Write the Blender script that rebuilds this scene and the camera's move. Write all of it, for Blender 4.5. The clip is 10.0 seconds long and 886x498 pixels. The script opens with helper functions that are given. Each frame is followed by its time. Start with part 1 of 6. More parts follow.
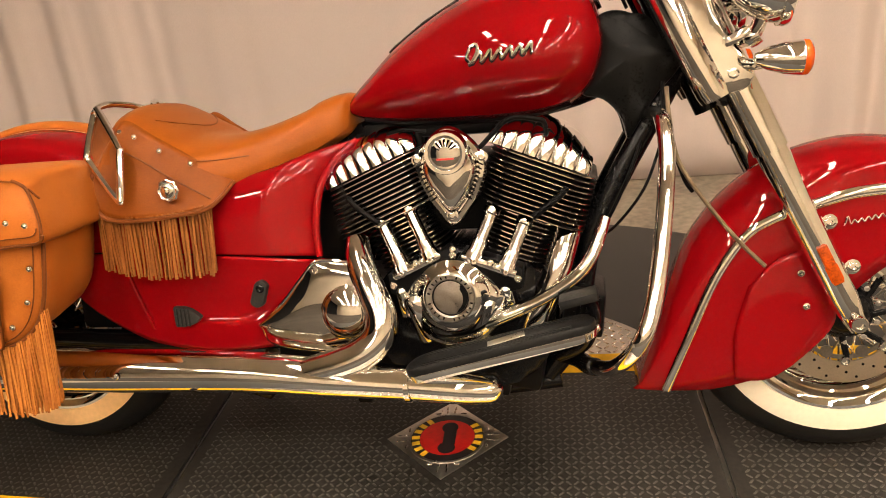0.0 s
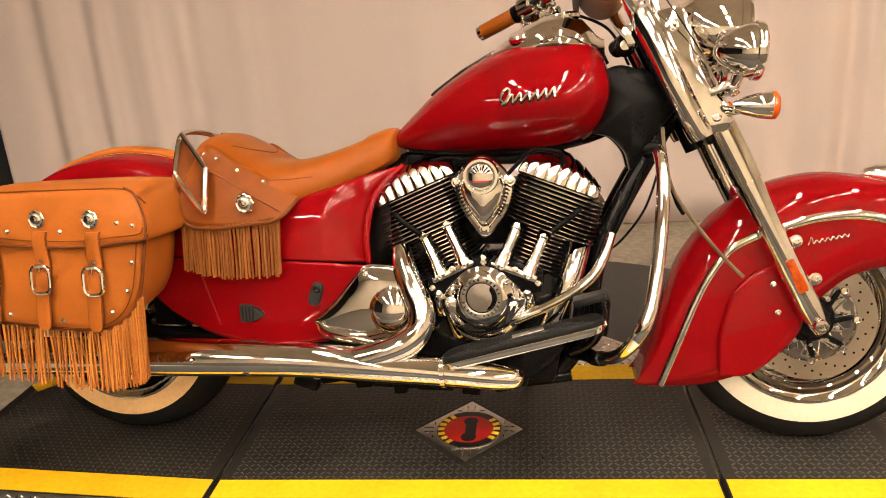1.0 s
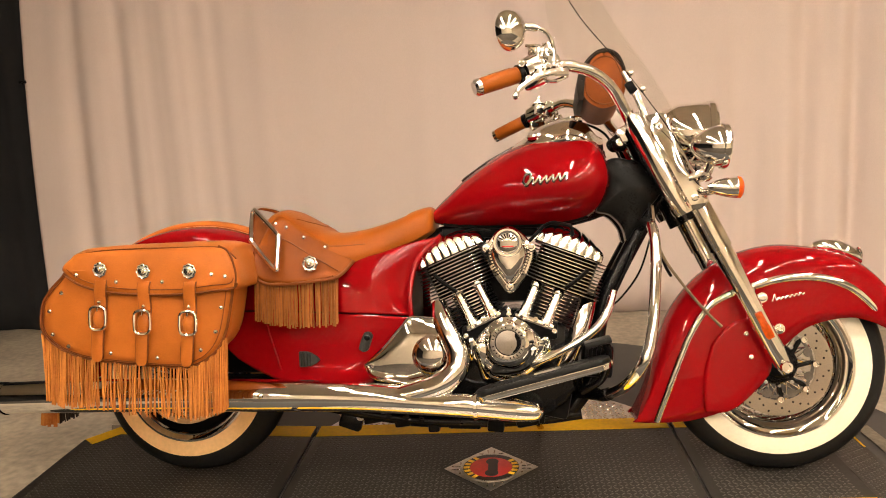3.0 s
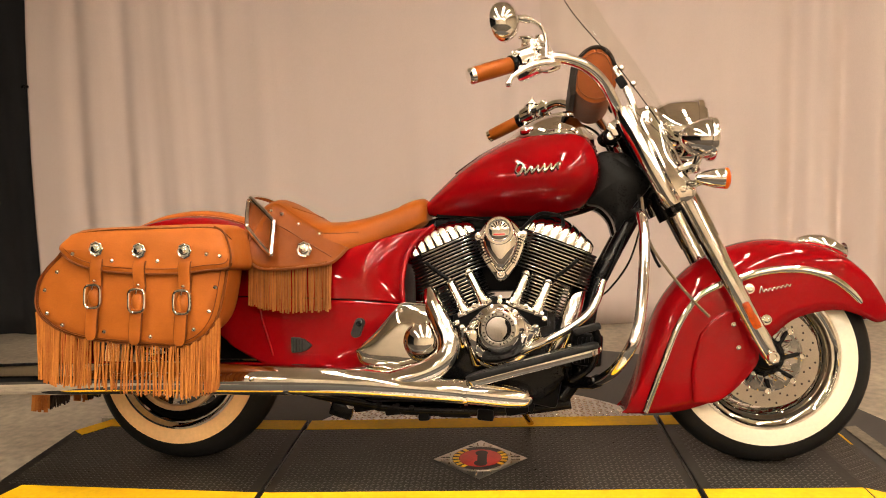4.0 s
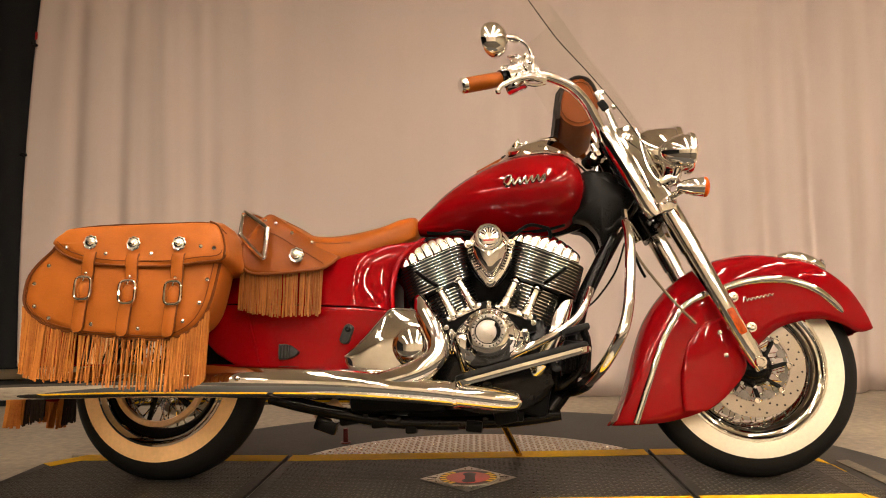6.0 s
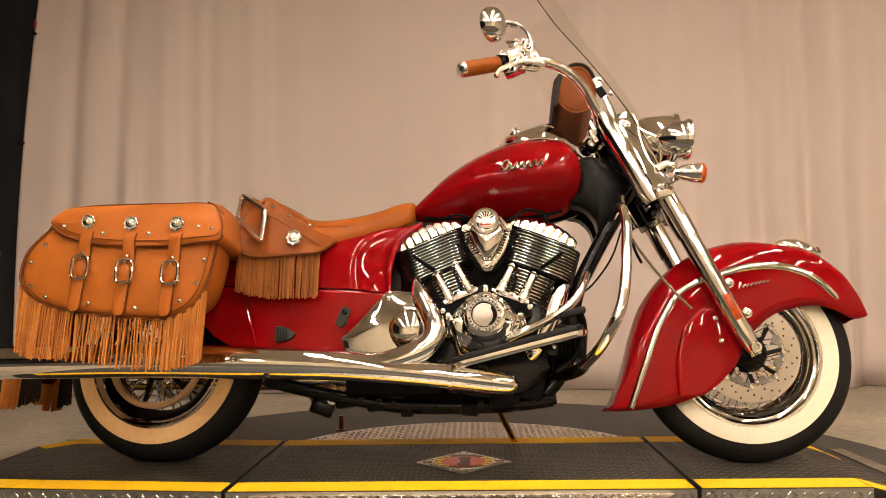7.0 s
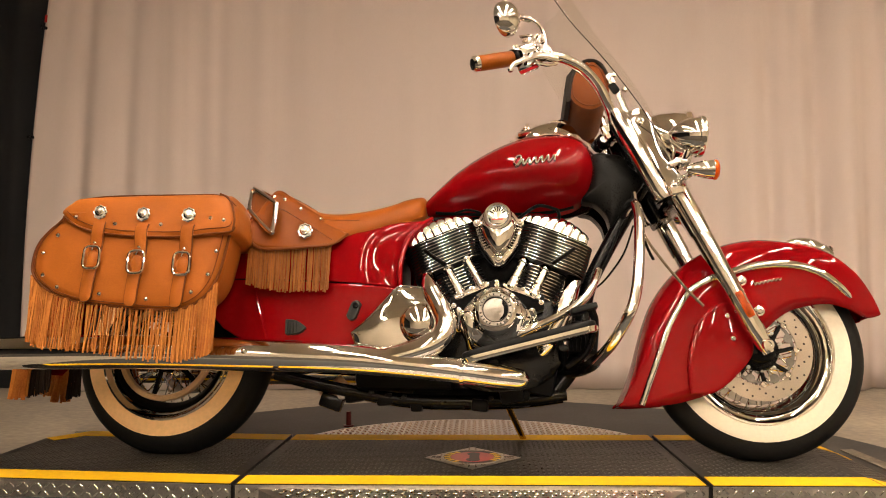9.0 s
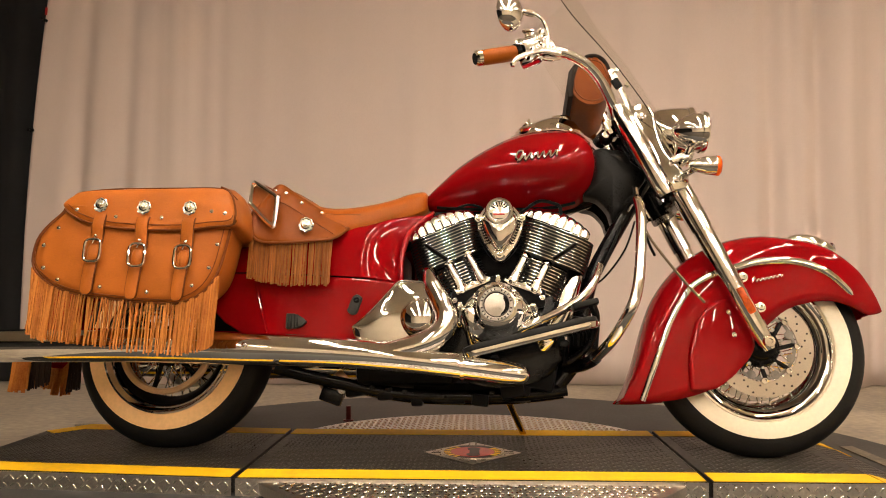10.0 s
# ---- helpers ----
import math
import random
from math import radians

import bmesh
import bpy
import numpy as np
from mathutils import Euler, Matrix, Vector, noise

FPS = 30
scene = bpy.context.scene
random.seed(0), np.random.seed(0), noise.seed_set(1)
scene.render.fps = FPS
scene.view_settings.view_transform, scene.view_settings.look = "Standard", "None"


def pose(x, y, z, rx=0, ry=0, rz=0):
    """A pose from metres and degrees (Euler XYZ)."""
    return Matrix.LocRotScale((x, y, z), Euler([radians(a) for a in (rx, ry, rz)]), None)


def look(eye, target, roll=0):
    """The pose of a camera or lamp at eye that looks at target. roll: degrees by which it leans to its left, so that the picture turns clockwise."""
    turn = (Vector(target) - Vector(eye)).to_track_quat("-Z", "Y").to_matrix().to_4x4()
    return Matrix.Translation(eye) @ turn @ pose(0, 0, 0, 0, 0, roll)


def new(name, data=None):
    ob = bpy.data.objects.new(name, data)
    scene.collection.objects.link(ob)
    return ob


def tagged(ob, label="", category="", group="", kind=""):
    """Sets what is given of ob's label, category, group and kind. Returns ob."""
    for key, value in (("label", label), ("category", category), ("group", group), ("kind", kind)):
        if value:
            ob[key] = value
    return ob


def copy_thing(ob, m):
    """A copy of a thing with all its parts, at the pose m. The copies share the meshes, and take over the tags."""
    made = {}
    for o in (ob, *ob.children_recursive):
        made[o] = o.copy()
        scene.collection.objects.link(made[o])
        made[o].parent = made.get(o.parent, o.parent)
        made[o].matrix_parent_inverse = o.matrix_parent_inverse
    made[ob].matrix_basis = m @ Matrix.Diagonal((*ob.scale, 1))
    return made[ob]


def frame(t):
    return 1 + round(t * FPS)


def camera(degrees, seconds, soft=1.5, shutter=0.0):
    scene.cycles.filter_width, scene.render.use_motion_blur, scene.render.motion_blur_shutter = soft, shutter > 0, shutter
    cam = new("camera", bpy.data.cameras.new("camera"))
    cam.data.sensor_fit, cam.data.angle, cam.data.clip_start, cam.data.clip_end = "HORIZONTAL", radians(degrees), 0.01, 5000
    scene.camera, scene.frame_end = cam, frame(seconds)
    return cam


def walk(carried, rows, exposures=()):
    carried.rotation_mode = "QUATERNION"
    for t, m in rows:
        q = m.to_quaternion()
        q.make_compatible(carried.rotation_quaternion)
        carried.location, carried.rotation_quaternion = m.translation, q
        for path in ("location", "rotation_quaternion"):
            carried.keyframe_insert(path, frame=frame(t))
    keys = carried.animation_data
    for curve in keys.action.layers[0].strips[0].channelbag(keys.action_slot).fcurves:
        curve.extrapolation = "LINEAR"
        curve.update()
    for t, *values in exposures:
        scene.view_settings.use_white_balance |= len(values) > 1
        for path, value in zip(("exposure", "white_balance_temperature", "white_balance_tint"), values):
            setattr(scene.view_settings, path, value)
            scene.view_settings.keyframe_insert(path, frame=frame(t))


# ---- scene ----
cam = camera(61.0, 10.0, soft=1.0)
PATH = [
    (0, (1.172, -1.4482, 1.1225), (0.8664, 0.468, 0.2993), -6.7),
    (0.5, (1.1362, -1.6084, 1.1309), (0.801, 0.3373, 0.3921), -5.2),
    (1, (1.1014, -1.7655, 1.1383), (0.839, 0.2119, 0.4585), -4.7),
    (1.5, (1.0466, -1.8877, 1.1415), (0.8917, 0.1318, 0.5544), -4.0),
    (2, (1.0276, -1.9994, 1.171), (0.8485, 0.0084, 0.5544), -3.0),
    (2.2, (1.0255, -2.05, 1.1446), (0.819, -0.0126, 0.6461), -3.1),
    (3.3, (0.956, -2.2081, 1.0614), (0.8042, -0.1381, 0.6946), -3.2),
    (3.5, (0.9634, -2.2134, 1.0213), (0.801, -0.1465, 0.6398), -1.6),
    (4, (0.9739, -2.2397, 0.9718), (0.819, -0.156, 0.6914), -2.4),
    (4.5, (0.956, -2.264, 0.8443), (0.8327, -0.1697, 0.6482), -2.4),
    (5, (0.9528, -2.2787, 0.6999), (0.8527, -0.1739, 0.6672), -0.6),
    (5.2, (0.948, -2.286, 0.655), (0.8525, -0.2, 0.7087), -0.7),
    (6.3, (0.932, -2.307, 0.572), (0.8449, -0.2, 0.6761), -1.6),
    (6.5, (0.9317, -2.3083, 0.5565), (0.8485, -0.2045, 0.6577), -1.4),
    (7, (0.9328, -2.3062, 0.5354), (0.8537, -0.2024, 0.6408), -1.0),
    (7.5, (0.9286, -2.3062, 0.5281), (0.8379, -0.2034, 0.6387), -0.4),
    (8, (0.9275, -2.3051, 0.5196), (0.8411, -0.2013, 0.6198), -0.4),
    (8.5, (0.9191, -2.3019, 0.5217), (0.8306, -0.1982, 0.6261), -0.5),
    (9, (0.9096, -2.3009, 0.5154), (0.82, -0.1982, 0.625), -0.4),
    (9.5, (0.9054, -2.3009, 0.5154), (0.8126, -0.1971, 0.6176), -0.5),
    (10, (0.9033, -2.2977, 0.5122), (0.8158, -0.1939, 0.6103), -0.1),
]
walk(cam, [(t, look(eye, target, roll)) for t, eye, target, roll in PATH], [(0, 0.15), (2, 0.2), (4, 0.08), (5, -0.08), (10, -0.08)])

# ---- light ----
world = bpy.data.worlds.new("world")
scene.world = world
world.use_nodes = True
world.node_tree.nodes["Background"].inputs[0].default_value = (0.9, 0.75, 0.6, 1)
world.node_tree.nodes["Background"].inputs[1].default_value = 0.05
scene.view_settings.exposure = 0.0
LAMP_COLOUR = (1.0, 0.845, 0.68, 1)
LAMP_POWER = 99.0


# ---- materials ----
def material(name, colour, rough=0.5, metal=0.0, coat=0.0, vary=0.15, scale=8.0, fine=120.0, bump=0.0, dist=0.002,
             rough_vary=0.0, random_island=0.0, tint=None, stretch=(1, 1, 1), spec=None):
    """Two scales of noise drive colour, gloss and relief of a principled surface."""
    m = bpy.data.materials.new(name)
    m.use_nodes = True
    nt = m.node_tree
    b = nt.nodes["Principled BSDF"]
    b.inputs["Base Color"].default_value = (*colour, 1)
    b.inputs["Roughness"].default_value = rough
    b.inputs["Metallic"].default_value = metal
    b.inputs["Coat Weight"].default_value = coat
    b.inputs["Coat Roughness"].default_value = 0.02
    b.inputs["Specular IOR Level"].default_value = spec if spec is not None else 0.0 if coat > 0.5 else 0.5
    tc = nt.nodes.new("ShaderNodeTexCoord")
    mp = nt.nodes.new("ShaderNodeMapping")
    mp.inputs["Scale"].default_value = stretch
    nt.links.new(tc.outputs["Object"], mp.inputs["Vector"])
    big = nt.nodes.new("ShaderNodeTexNoise")
    big.inputs["Scale"].default_value = scale
    big.inputs["Detail"].default_value = 6
    small = nt.nodes.new("ShaderNodeTexNoise")
    small.inputs["Scale"].default_value = fine
    small.inputs["Detail"].default_value = 3
    for n in (big, small):
        nt.links.new(mp.outputs[0], n.inputs["Vector"])
    add = nt.nodes.new("ShaderNodeMath")
    add.operation = "ADD"
    nt.links.new(big.outputs["Fac"], add.inputs[0])
    nt.links.new(small.outputs["Fac"], add.inputs[1])
    fac = add.outputs[0]
    if random_island:
        geo = nt.nodes.new("ShaderNodeNewGeometry")
        mul = nt.nodes.new("ShaderNodeMath")
        mul.operation = "MULTIPLY_ADD"
        mul.inputs[1].default_value = random_island
        nt.links.new(geo.outputs["Random Per Island"], mul.inputs[0])
        nt.links.new(fac, mul.inputs[2])
        fac = mul.outputs[0]
    rng = nt.nodes.new("ShaderNodeMapRange")
    rng.inputs["From Min"].default_value = 0.6
    rng.inputs["From Max"].default_value = 1.4 + random_island
    nt.links.new(fac, rng.inputs["Value"])
    mix = nt.nodes.new("ShaderNodeMix")
    mix.data_type = "RGBA"
    other = tint or tuple(c * (1 - 2 * vary) for c in colour)
    mix.inputs["A"].default_value = (*other, 1)
    mix.inputs["B"].default_value = (*(min(1, c * (1 + vary)) for c in colour), 1)
    nt.links.new(rng.outputs[0], mix.inputs["Factor"])
    nt.links.new(mix.outputs["Result"], b.inputs["Base Color"])
    if rough_vary:
        rr = nt.nodes.new("ShaderNodeMapRange")
        rr.inputs["From Min"].default_value, rr.inputs["From Max"].default_value = 0.6, 1.4
        rr.inputs["To Min"].default_value = max(0.02, rough - rough_vary)
        rr.inputs["To Max"].default_value = rough + rough_vary
        nt.links.new(add.outputs[0], rr.inputs["Value"])
        nt.links.new(rr.outputs[0], b.inputs["Roughness"])
    if bump:
        bp = nt.nodes.new("ShaderNodeBump")
        bp.inputs["Strength"].default_value = bump
        bp.inputs["Distance"].default_value = dist
        nt.links.new(add.outputs[0], bp.inputs["Height"])
        nt.links.new(bp.outputs[0], b.inputs["Normal"])
    return m


def glow(name, colour, power):
    m = bpy.data.materials.new(name)
    m.use_nodes = True
    b = m.node_tree.nodes["Principled BSDF"]
    b.inputs["Base Color"].default_value = (0.8, 0.8, 0.8, 1)
    b.inputs["Emission Color"].default_value = colour
    b.inputs["Emission Strength"].default_value = power
    return m


def clear(name, colour, rough=0.0, ior=1.45):
    m = bpy.data.materials.new(name)
    m.use_nodes = True
    b = m.node_tree.nodes["Principled BSDF"]
    b.inputs["Base Color"].default_value = (*colour, 1)
    b.inputs["Transmission Weight"].default_value = 1
    b.inputs["Roughness"].default_value = rough
    b.inputs["IOR"].default_value = ior
    return m


RED = material("red_lacquer", (0.232, 0.0019, 0.0040), 0.25, 0.0, 0.62, 0.06, 3, 300, spec=0.0)
CHROME = material("chrome", (0.91, 0.895, 0.86), 0.03, 1.0, 0, 0.03, 6, 60, rough_vary=0.012)
POLISHED = material("polished_alloy", (0.80, 0.76, 0.69), 0.13, 1.0, 0, 0.08, 10, 200, rough_vary=0.06)
STEEL = material("brushed_steel", (0.56, 0.52, 0.47), 0.32, 1.0, 0, 0.12, 12, 300, rough_vary=0.1)
MEDAL = material("satin_medallion_alloy", (0.42, 0.38, 0.33), 0.34, 1.0, 0, 0.12, 40, 400, rough_vary=0.1)
DARK_STEEL = material("dark_machined_steel", (0.20, 0.18, 0.16), 0.35, 1.0, 0, 0.15, 12, 300, rough_vary=0.08)
ROTOR = material("brushed_disc_steel", (0.37, 0.305, 0.235), 0.42, 1.0, 0, 0.10, 12, 300, rough_vary=0.06)
LEATHER = material("tan_leather", (0.43, 0.121, 0.017), 0.42, 0, 0, 0.14, 9, 420, 0.35, 0.0012, 0.08, spec=0.17)
LEATHER_SEAT = material("saddle_leather", (0.31, 0.080, 0.0085), 0.38, 0, 0, 0.16, 7, 420, 0.35, 0.0012, 0.08, spec=0.13)
LEATHER_POUCH = material("brown_leather", (0.20, 0.047, 0.004), 0.45, 0, 0, 0.2, 9, 420, 0.35, 0.0012, 0.08, spec=0.12)
LEATHER_DARK = material("tan_leather_edge", (0.17, 0.046, 0.009), 0.5, 0, 0, 0.15, 12, 300, 0.3, 0.001, spec=0.15)
FRINGE_BROWN = material("brown_fringe", (0.33, 0.115, 0.022), 0.6, 0, 0, 0.1, 20, 200, 0.2, 0.001, random_island=0.9,
                        tint=(0.13, 0.034, 0.006), spec=0.2)
LEATHER_SKIRT = material("skirt_leather", (0.225, 0.057, 0.0065), 0.40, 0, 0, 0.16, 7, 420, 0.35, 0.0012, 0.08, spec=0.13)
LEATHER_BLACK = material("black_leather", (0.016, 0.007, 0.0035), 0.6, 0, 0, 0.2, 12, 300, 0.3, 0.001, spec=0.04)
FRINGE = material("leather_fringe", (0.56, 0.215, 0.040), 0.6, 0, 0, 0.1, 20, 200, 0.2, 0.001, random_island=0.9,
                  tint=(0.25, 0.062, 0.010), spec=0.2)
BLACK = material("black_powder_coat", (0.005, 0.005, 0.0055), 0.20, 0, 0, 0.3, 12, 200, rough_vary=0.05, spec=0.20)
MATT_BLACK = material("black_plastic", (0.0045, 0.0042, 0.0042), 0.42, 0, 0, 0.3, 14, 260, 0.1, 0.0004, 0.1, spec=0.08)
GREY_RUBBER = material("grey_black_rubber", (0.026, 0.026, 0.022), 0.5, 0, 0, 0.3, 30, 260, 0.2, 0.0004, 0.1, spec=0.25)
SHROUD = material("satin_black_shroud", (0.0065, 0.0063, 0.006), 0.30, 0, 0, 0.25, 14, 200, 0, 0.0004, 0.08, spec=0.09)
RUBBER = material("black_rubber", (0.010, 0.0095, 0.009), 0.55, 0, 0, 0.3, 10, 160, 0.3, 0.001, 0.1, spec=0.2)
WHITEWALL = material("cream_whitewall", (0.78, 0.70, 0.55), 0.5, 0, 0, 0.05, 6, 90, 0.1, 0.0006)
# the cream whitewall with warm bounce light put into its colour
WHITEWALL_WARM_BOUNCE = material("cream_whitewall_warm_bounce", (0.92, 0.58, 0.27), 0.5, 0, 0, 0.07, 6, 90, 0.1, 0.0006)
REFLECTOR = material("amber_reflector", (0.42, 0.060, 0.002), 0.35, 0, 0.0, 0.35, 60, 300, 0.3, 0.0006, spec=0.2)
AMBER = material("amber_lens", (0.66, 0.085, 0.004), 0.15, 0, 0.25, 0.1, 20, 90)
# alloy whose orange tone is a warm reflection painted into the colour
REFLECTION_ALLOY = material("alloy_with_warm_reflection", (0.78, 0.52, 0.30), 0.35, 0.6, 0, 0.08, 12, 200)
BRASS = material("gold_plated_steel", (0.62, 0.44, 0.16), 0.25, 1, 0, 0.1, 20, 90)


def thin_clear(name, colour):
    """A thin clear sheet: straight through, with a slight gloss."""
    m = bpy.data.materials.new(name)
    m.use_nodes = True
    nt = m.node_tree
    nt.nodes.remove(nt.nodes["Principled BSDF"])
    tr, gl = nt.nodes.new("ShaderNodeBsdfTransparent"), nt.nodes.new("ShaderNodeBsdfGlossy")
    tr.inputs[0].default_value = (*colour, 1)
    gl.inputs["Roughness"].default_value = 0.01
    mx = nt.nodes.new("ShaderNodeMixShader")
    mx.inputs[0].default_value = 0.011
    nt.links.new(tr.outputs[0], mx.inputs[1])
    nt.links.new(gl.outputs[0], mx.inputs[2])
    nt.links.new(mx.outputs[0], nt.nodes["Material Output"].inputs["Surface"])
    return m


GLASS = thin_clear("clear_acrylic", (0.98, 0.98, 0.965))
LENS = clear("lamp_lens", (1, 1, 0.97), 0.03)
MAT_TOP = material("black_tread_rubber", (0.023, 0.0200, 0.0165), 0.45, 0, 0, 0.45, 2.2, 70, 0.35, 0.001, 0.14, spec=0.25)
TREAD = material("worn_tread", (0.050, 0.044, 0.036), 0.34, 0, 0, 0.48, 2.2, 90, 0.2, 0.0006, 0.1)
YELLOW = material("yellow_safety_paint", (0.85, 0.50, 0.012), 0.55, 0, 0, 0.10, 5, 60, 0.2, 0.0012, 0.08, spec=0.15)
PLATE = material("steel_tread_plate", (0.60, 0.55, 0.49), 0.34, 1, 0, 0.15, 5, 150, 0.15, 0.001, 0.1)
PLATE_BAR = material("worn_steel_bar", (0.72, 0.68, 0.62), 0.22, 1, 0, 0.1, 9, 150)
BASE = material("dark_grey_base", (0.036, 0.034, 0.031), 0.62, 0, 0, 0.25, 4, 90, 0.2, 0.001, 0.1)
CONCRETE = material("grey_concrete", (0.335, 0.283, 0.215), 0.55, 0, 0, 0.30, 2.6, 30, 0.25, 0.002, 0.12)
# for the added floor cover that stays out of view
DARK_COVER = material("dark_floor_cover", (0.060, 0.050, 0.039), 0.85, 0, 0, 0.25, 2.5, 240, 0.3, 0.002, spec=0.1)
CURTAIN = material("beige_curtain", (0.61, 0.508, 0.462), 0.85, 0, 0, 0.05, 1.2, 500, 0.25, 0.0006, stretch=(1, 1, 0.25))
DRAPE = material("black_drape", (0.008, 0.008, 0.009), 0.9, 0, 0, 0.3, 3, 300, 0.2, 0.001)
WALL = material("beige_wall_paint", (0.60, 0.51, 0.38), 0.8, 0, 0, 0.06, 1.5, 60, 0.1, 0.001)
CEILING = material("ceiling_paint", (0.82, 0.74, 0.60), 0.9, 0, 0, 0.06, 1.5, 60, 0.1, 0.001)
BADGE_RED = material("red_enamel", (0.50, 0.012, 0.010), 0.3, 0, 0.3, 0.15, 14, 120)
BADGE_BLACK = material("black_enamel", (0.012, 0.010, 0.010), 0.4, 0, 0, 0.2, 14, 120)
BADGE_YELLOW = material("yellow_enamel", (0.80, 0.48, 0.02), 0.4, 0, 0, 0.1, 14, 120)
LEATHER_BLACK = material("blackened_leather", (0.018, 0.011, 0.007), 0.5, 0, 0, 0.2, 9, 300, 0.3, 0.001, spec=0.15)
RED_ROD = material("dark_red_rod", (0.10, 0.006, 0.006), 0.4, 0, 0, 0.1, 14, 120)
TUBE = glow("lit_diffuser", LAMP_COLOUR, LAMP_POWER)


# ---- mesh helpers ----
def finish(name, bm, mat, smooth=40):
    bmesh.ops.recalc_face_normals(bm, faces=bm.faces)
    me = bpy.data.meshes.new(name)
    bm.to_mesh(me)
    bm.free()
    me.materials.append(mat)
    if smooth:
        me.polygons.foreach_set("use_smooth", [True] * len(me.polygons))
        me.set_sharp_from_angle(angle=radians(smooth))
    return me


def part(name, bm, mat, parent, label="", smooth=40):
    """One mesh under a thing or under a part, in the thing's own coordinates."""
    ob = new(name, finish(name, bm, mat, smooth))
    ob.parent = parent
    if label:
        ob["label"] = label
    return ob


def thing(name, bm, mat, label, category, group="", kind="", smooth=40):
    return tagged(new(name, finish(name, bm, mat, smooth)), label, category, group, kind)


def solid(ob, thick, offset=0.0):
    mod = ob.modifiers.new("thickness", "SOLIDIFY")
    mod.thickness, mod.offset = thick, offset
    return ob


def spline(points, n, closed=False):
    """n points on a Catmull-Rom curve."""
    p = [Vector(q) for q in points]
    k = len(p)
    out = []
    spans = k if closed else k - 1
    for i in range(n):
        u = i / n * spans if closed else i / (n - 1) * spans
        s = min(int(u), spans - 1)
        f = u - s
        if closed:
            a, b, c, d = (p[(s + j) % k] for j in (-1, 0, 1, 2))
        else:
            a, b, c, d = p[max(s - 1, 0)], p[s], p[s + 1], p[min(s + 2, k - 1)]
        out.append(0.5 * (2 * b + (c - a) * f + (2 * a - 5 * b + 4 * c - d) * f * f + (3 * b - a - 3 * c + d) * f ** 3))
    return out


def lerp_list(values, u):
    x = u * (len(values) - 1)
    i = min(int(x), len(values) - 2)
    return values[i] + (values[i + 1] - values[i]) * (x - i)


def loft(rings, caps=True, closed=True, bm=None):
    bm = bm or bmesh.new()
    vs = [[bm.verts.new(p) for p in r] for r in rings]
    n = len(vs[0])
    for a, b in zip(vs, vs[1:]):
        for i in range(n if closed else n - 1):
            j = (i + 1) % n
            bm.faces.new((a[i], a[j], b[j], b[i]))
    if caps and closed:
        bm.faces.new(vs[0][::-1])
        bm.faces.new(vs[-1])
    return bm


def sweep(points, radius, seg=12, n=0, closed=False, squash=1.0, bm=None, caps=True):
    """A tube along a smooth curve; radius may be a list."""
    pts = spline(points, n, closed) if n else [Vector(p) for p in points]
    m = len(pts)
    radii = radius if isinstance(radius, (list, tuple)) else [radius, radius]
    tang = []
    for i in range(m):
        a = pts[i - 1] if (i or closed) else pts[i]
        b = pts[(i + 1) % m] if (i < m - 1 or closed) else pts[i]
        tang.append((b - a).normalized())
    up = Vector((0, 1, 0)) if abs(tang[0].y) < 0.9 else Vector((0, 0, 1))
    rings = []
    for i in range(m):
        side = (up - tang[i] * up.dot(tang[i])).normalized()
        up = side
        oth = tang[i].cross(side)
        r = lerp_list(radii, i / (m - 1))
        rings.append([pts[i] + (side * math.cos(a) * squash + oth * math.sin(a)) * r
                      for a in (2 * math.pi * k / seg for k in range(seg))])
    if closed:
        rings.append(rings[0])
        out = loft(rings, False, True, bm)
        bmesh.ops.remove_doubles(out, verts=out.verts, dist=1e-6)
        return out
    return loft(rings, caps, True, bm)


def turn(profile, seg, m=Matrix(), bm=None):
    """A lathed solid: (radius, height) pairs round the local z axis, placed by m."""
    own = bmesh.new()
    rows = []
    for r, h in profile:
        if r < 1e-6:
            rows.append([own.verts.new((0, 0, h))])
        else:
            rows.append([own.verts.new((r * math.cos(2 * math.pi * k / seg), r * math.sin(2 * math.pi * k / seg), h)) for k in range(seg)])
    for a, b in zip(rows, rows[1:]):
        for i in range(seg):
            j = (i + 1) % seg
            if len(a) == 1 and len(b) == 1:
                continue
            if len(a) == 1:
                own.faces.new((a[0], b[j], b[i]))
            elif len(b) == 1:
                own.faces.new((a[i], a[j], b[0]))
            else:
                own.faces.new((a[i], a[j], b[j], b[i]))
    own.transform(m)
    if bm is None:
        return own
    return join(bm, own)


def join(bm, other):
    me = bpy.data.meshes.new("tmp")
    other.to_mesh(me)
    other.free()
    bm.from_mesh(me)
    bpy.data.meshes.remove(me)
    return bm


def plate(outline, y0, y1, bevel=0.0, seg=2, bm=None):
    """An outline in x and z, extruded from y0 to y1, with rounded rims."""
    own = bmesh.new()
    a = [own.verts.new((p[0], y0, p[1])) for p in outline]
    b = [own.verts.new((p[0], y1, p[1])) for p in outline]
    n = len(a)
    f0 = own.faces.new(a)
    f1 = own.faces.new(b[::-1])
    for i in range(n):
        own.faces.new((a[i], b[i], b[(i + 1) % n], a[(i + 1) % n]))
    if bevel:
        bmesh.ops.bevel(own, geom=list(f0.edges) + list(f1.edges), offset=bevel, segments=seg, affect="EDGES", profile=0.6)
    return own if bm is None else join(bm, own)


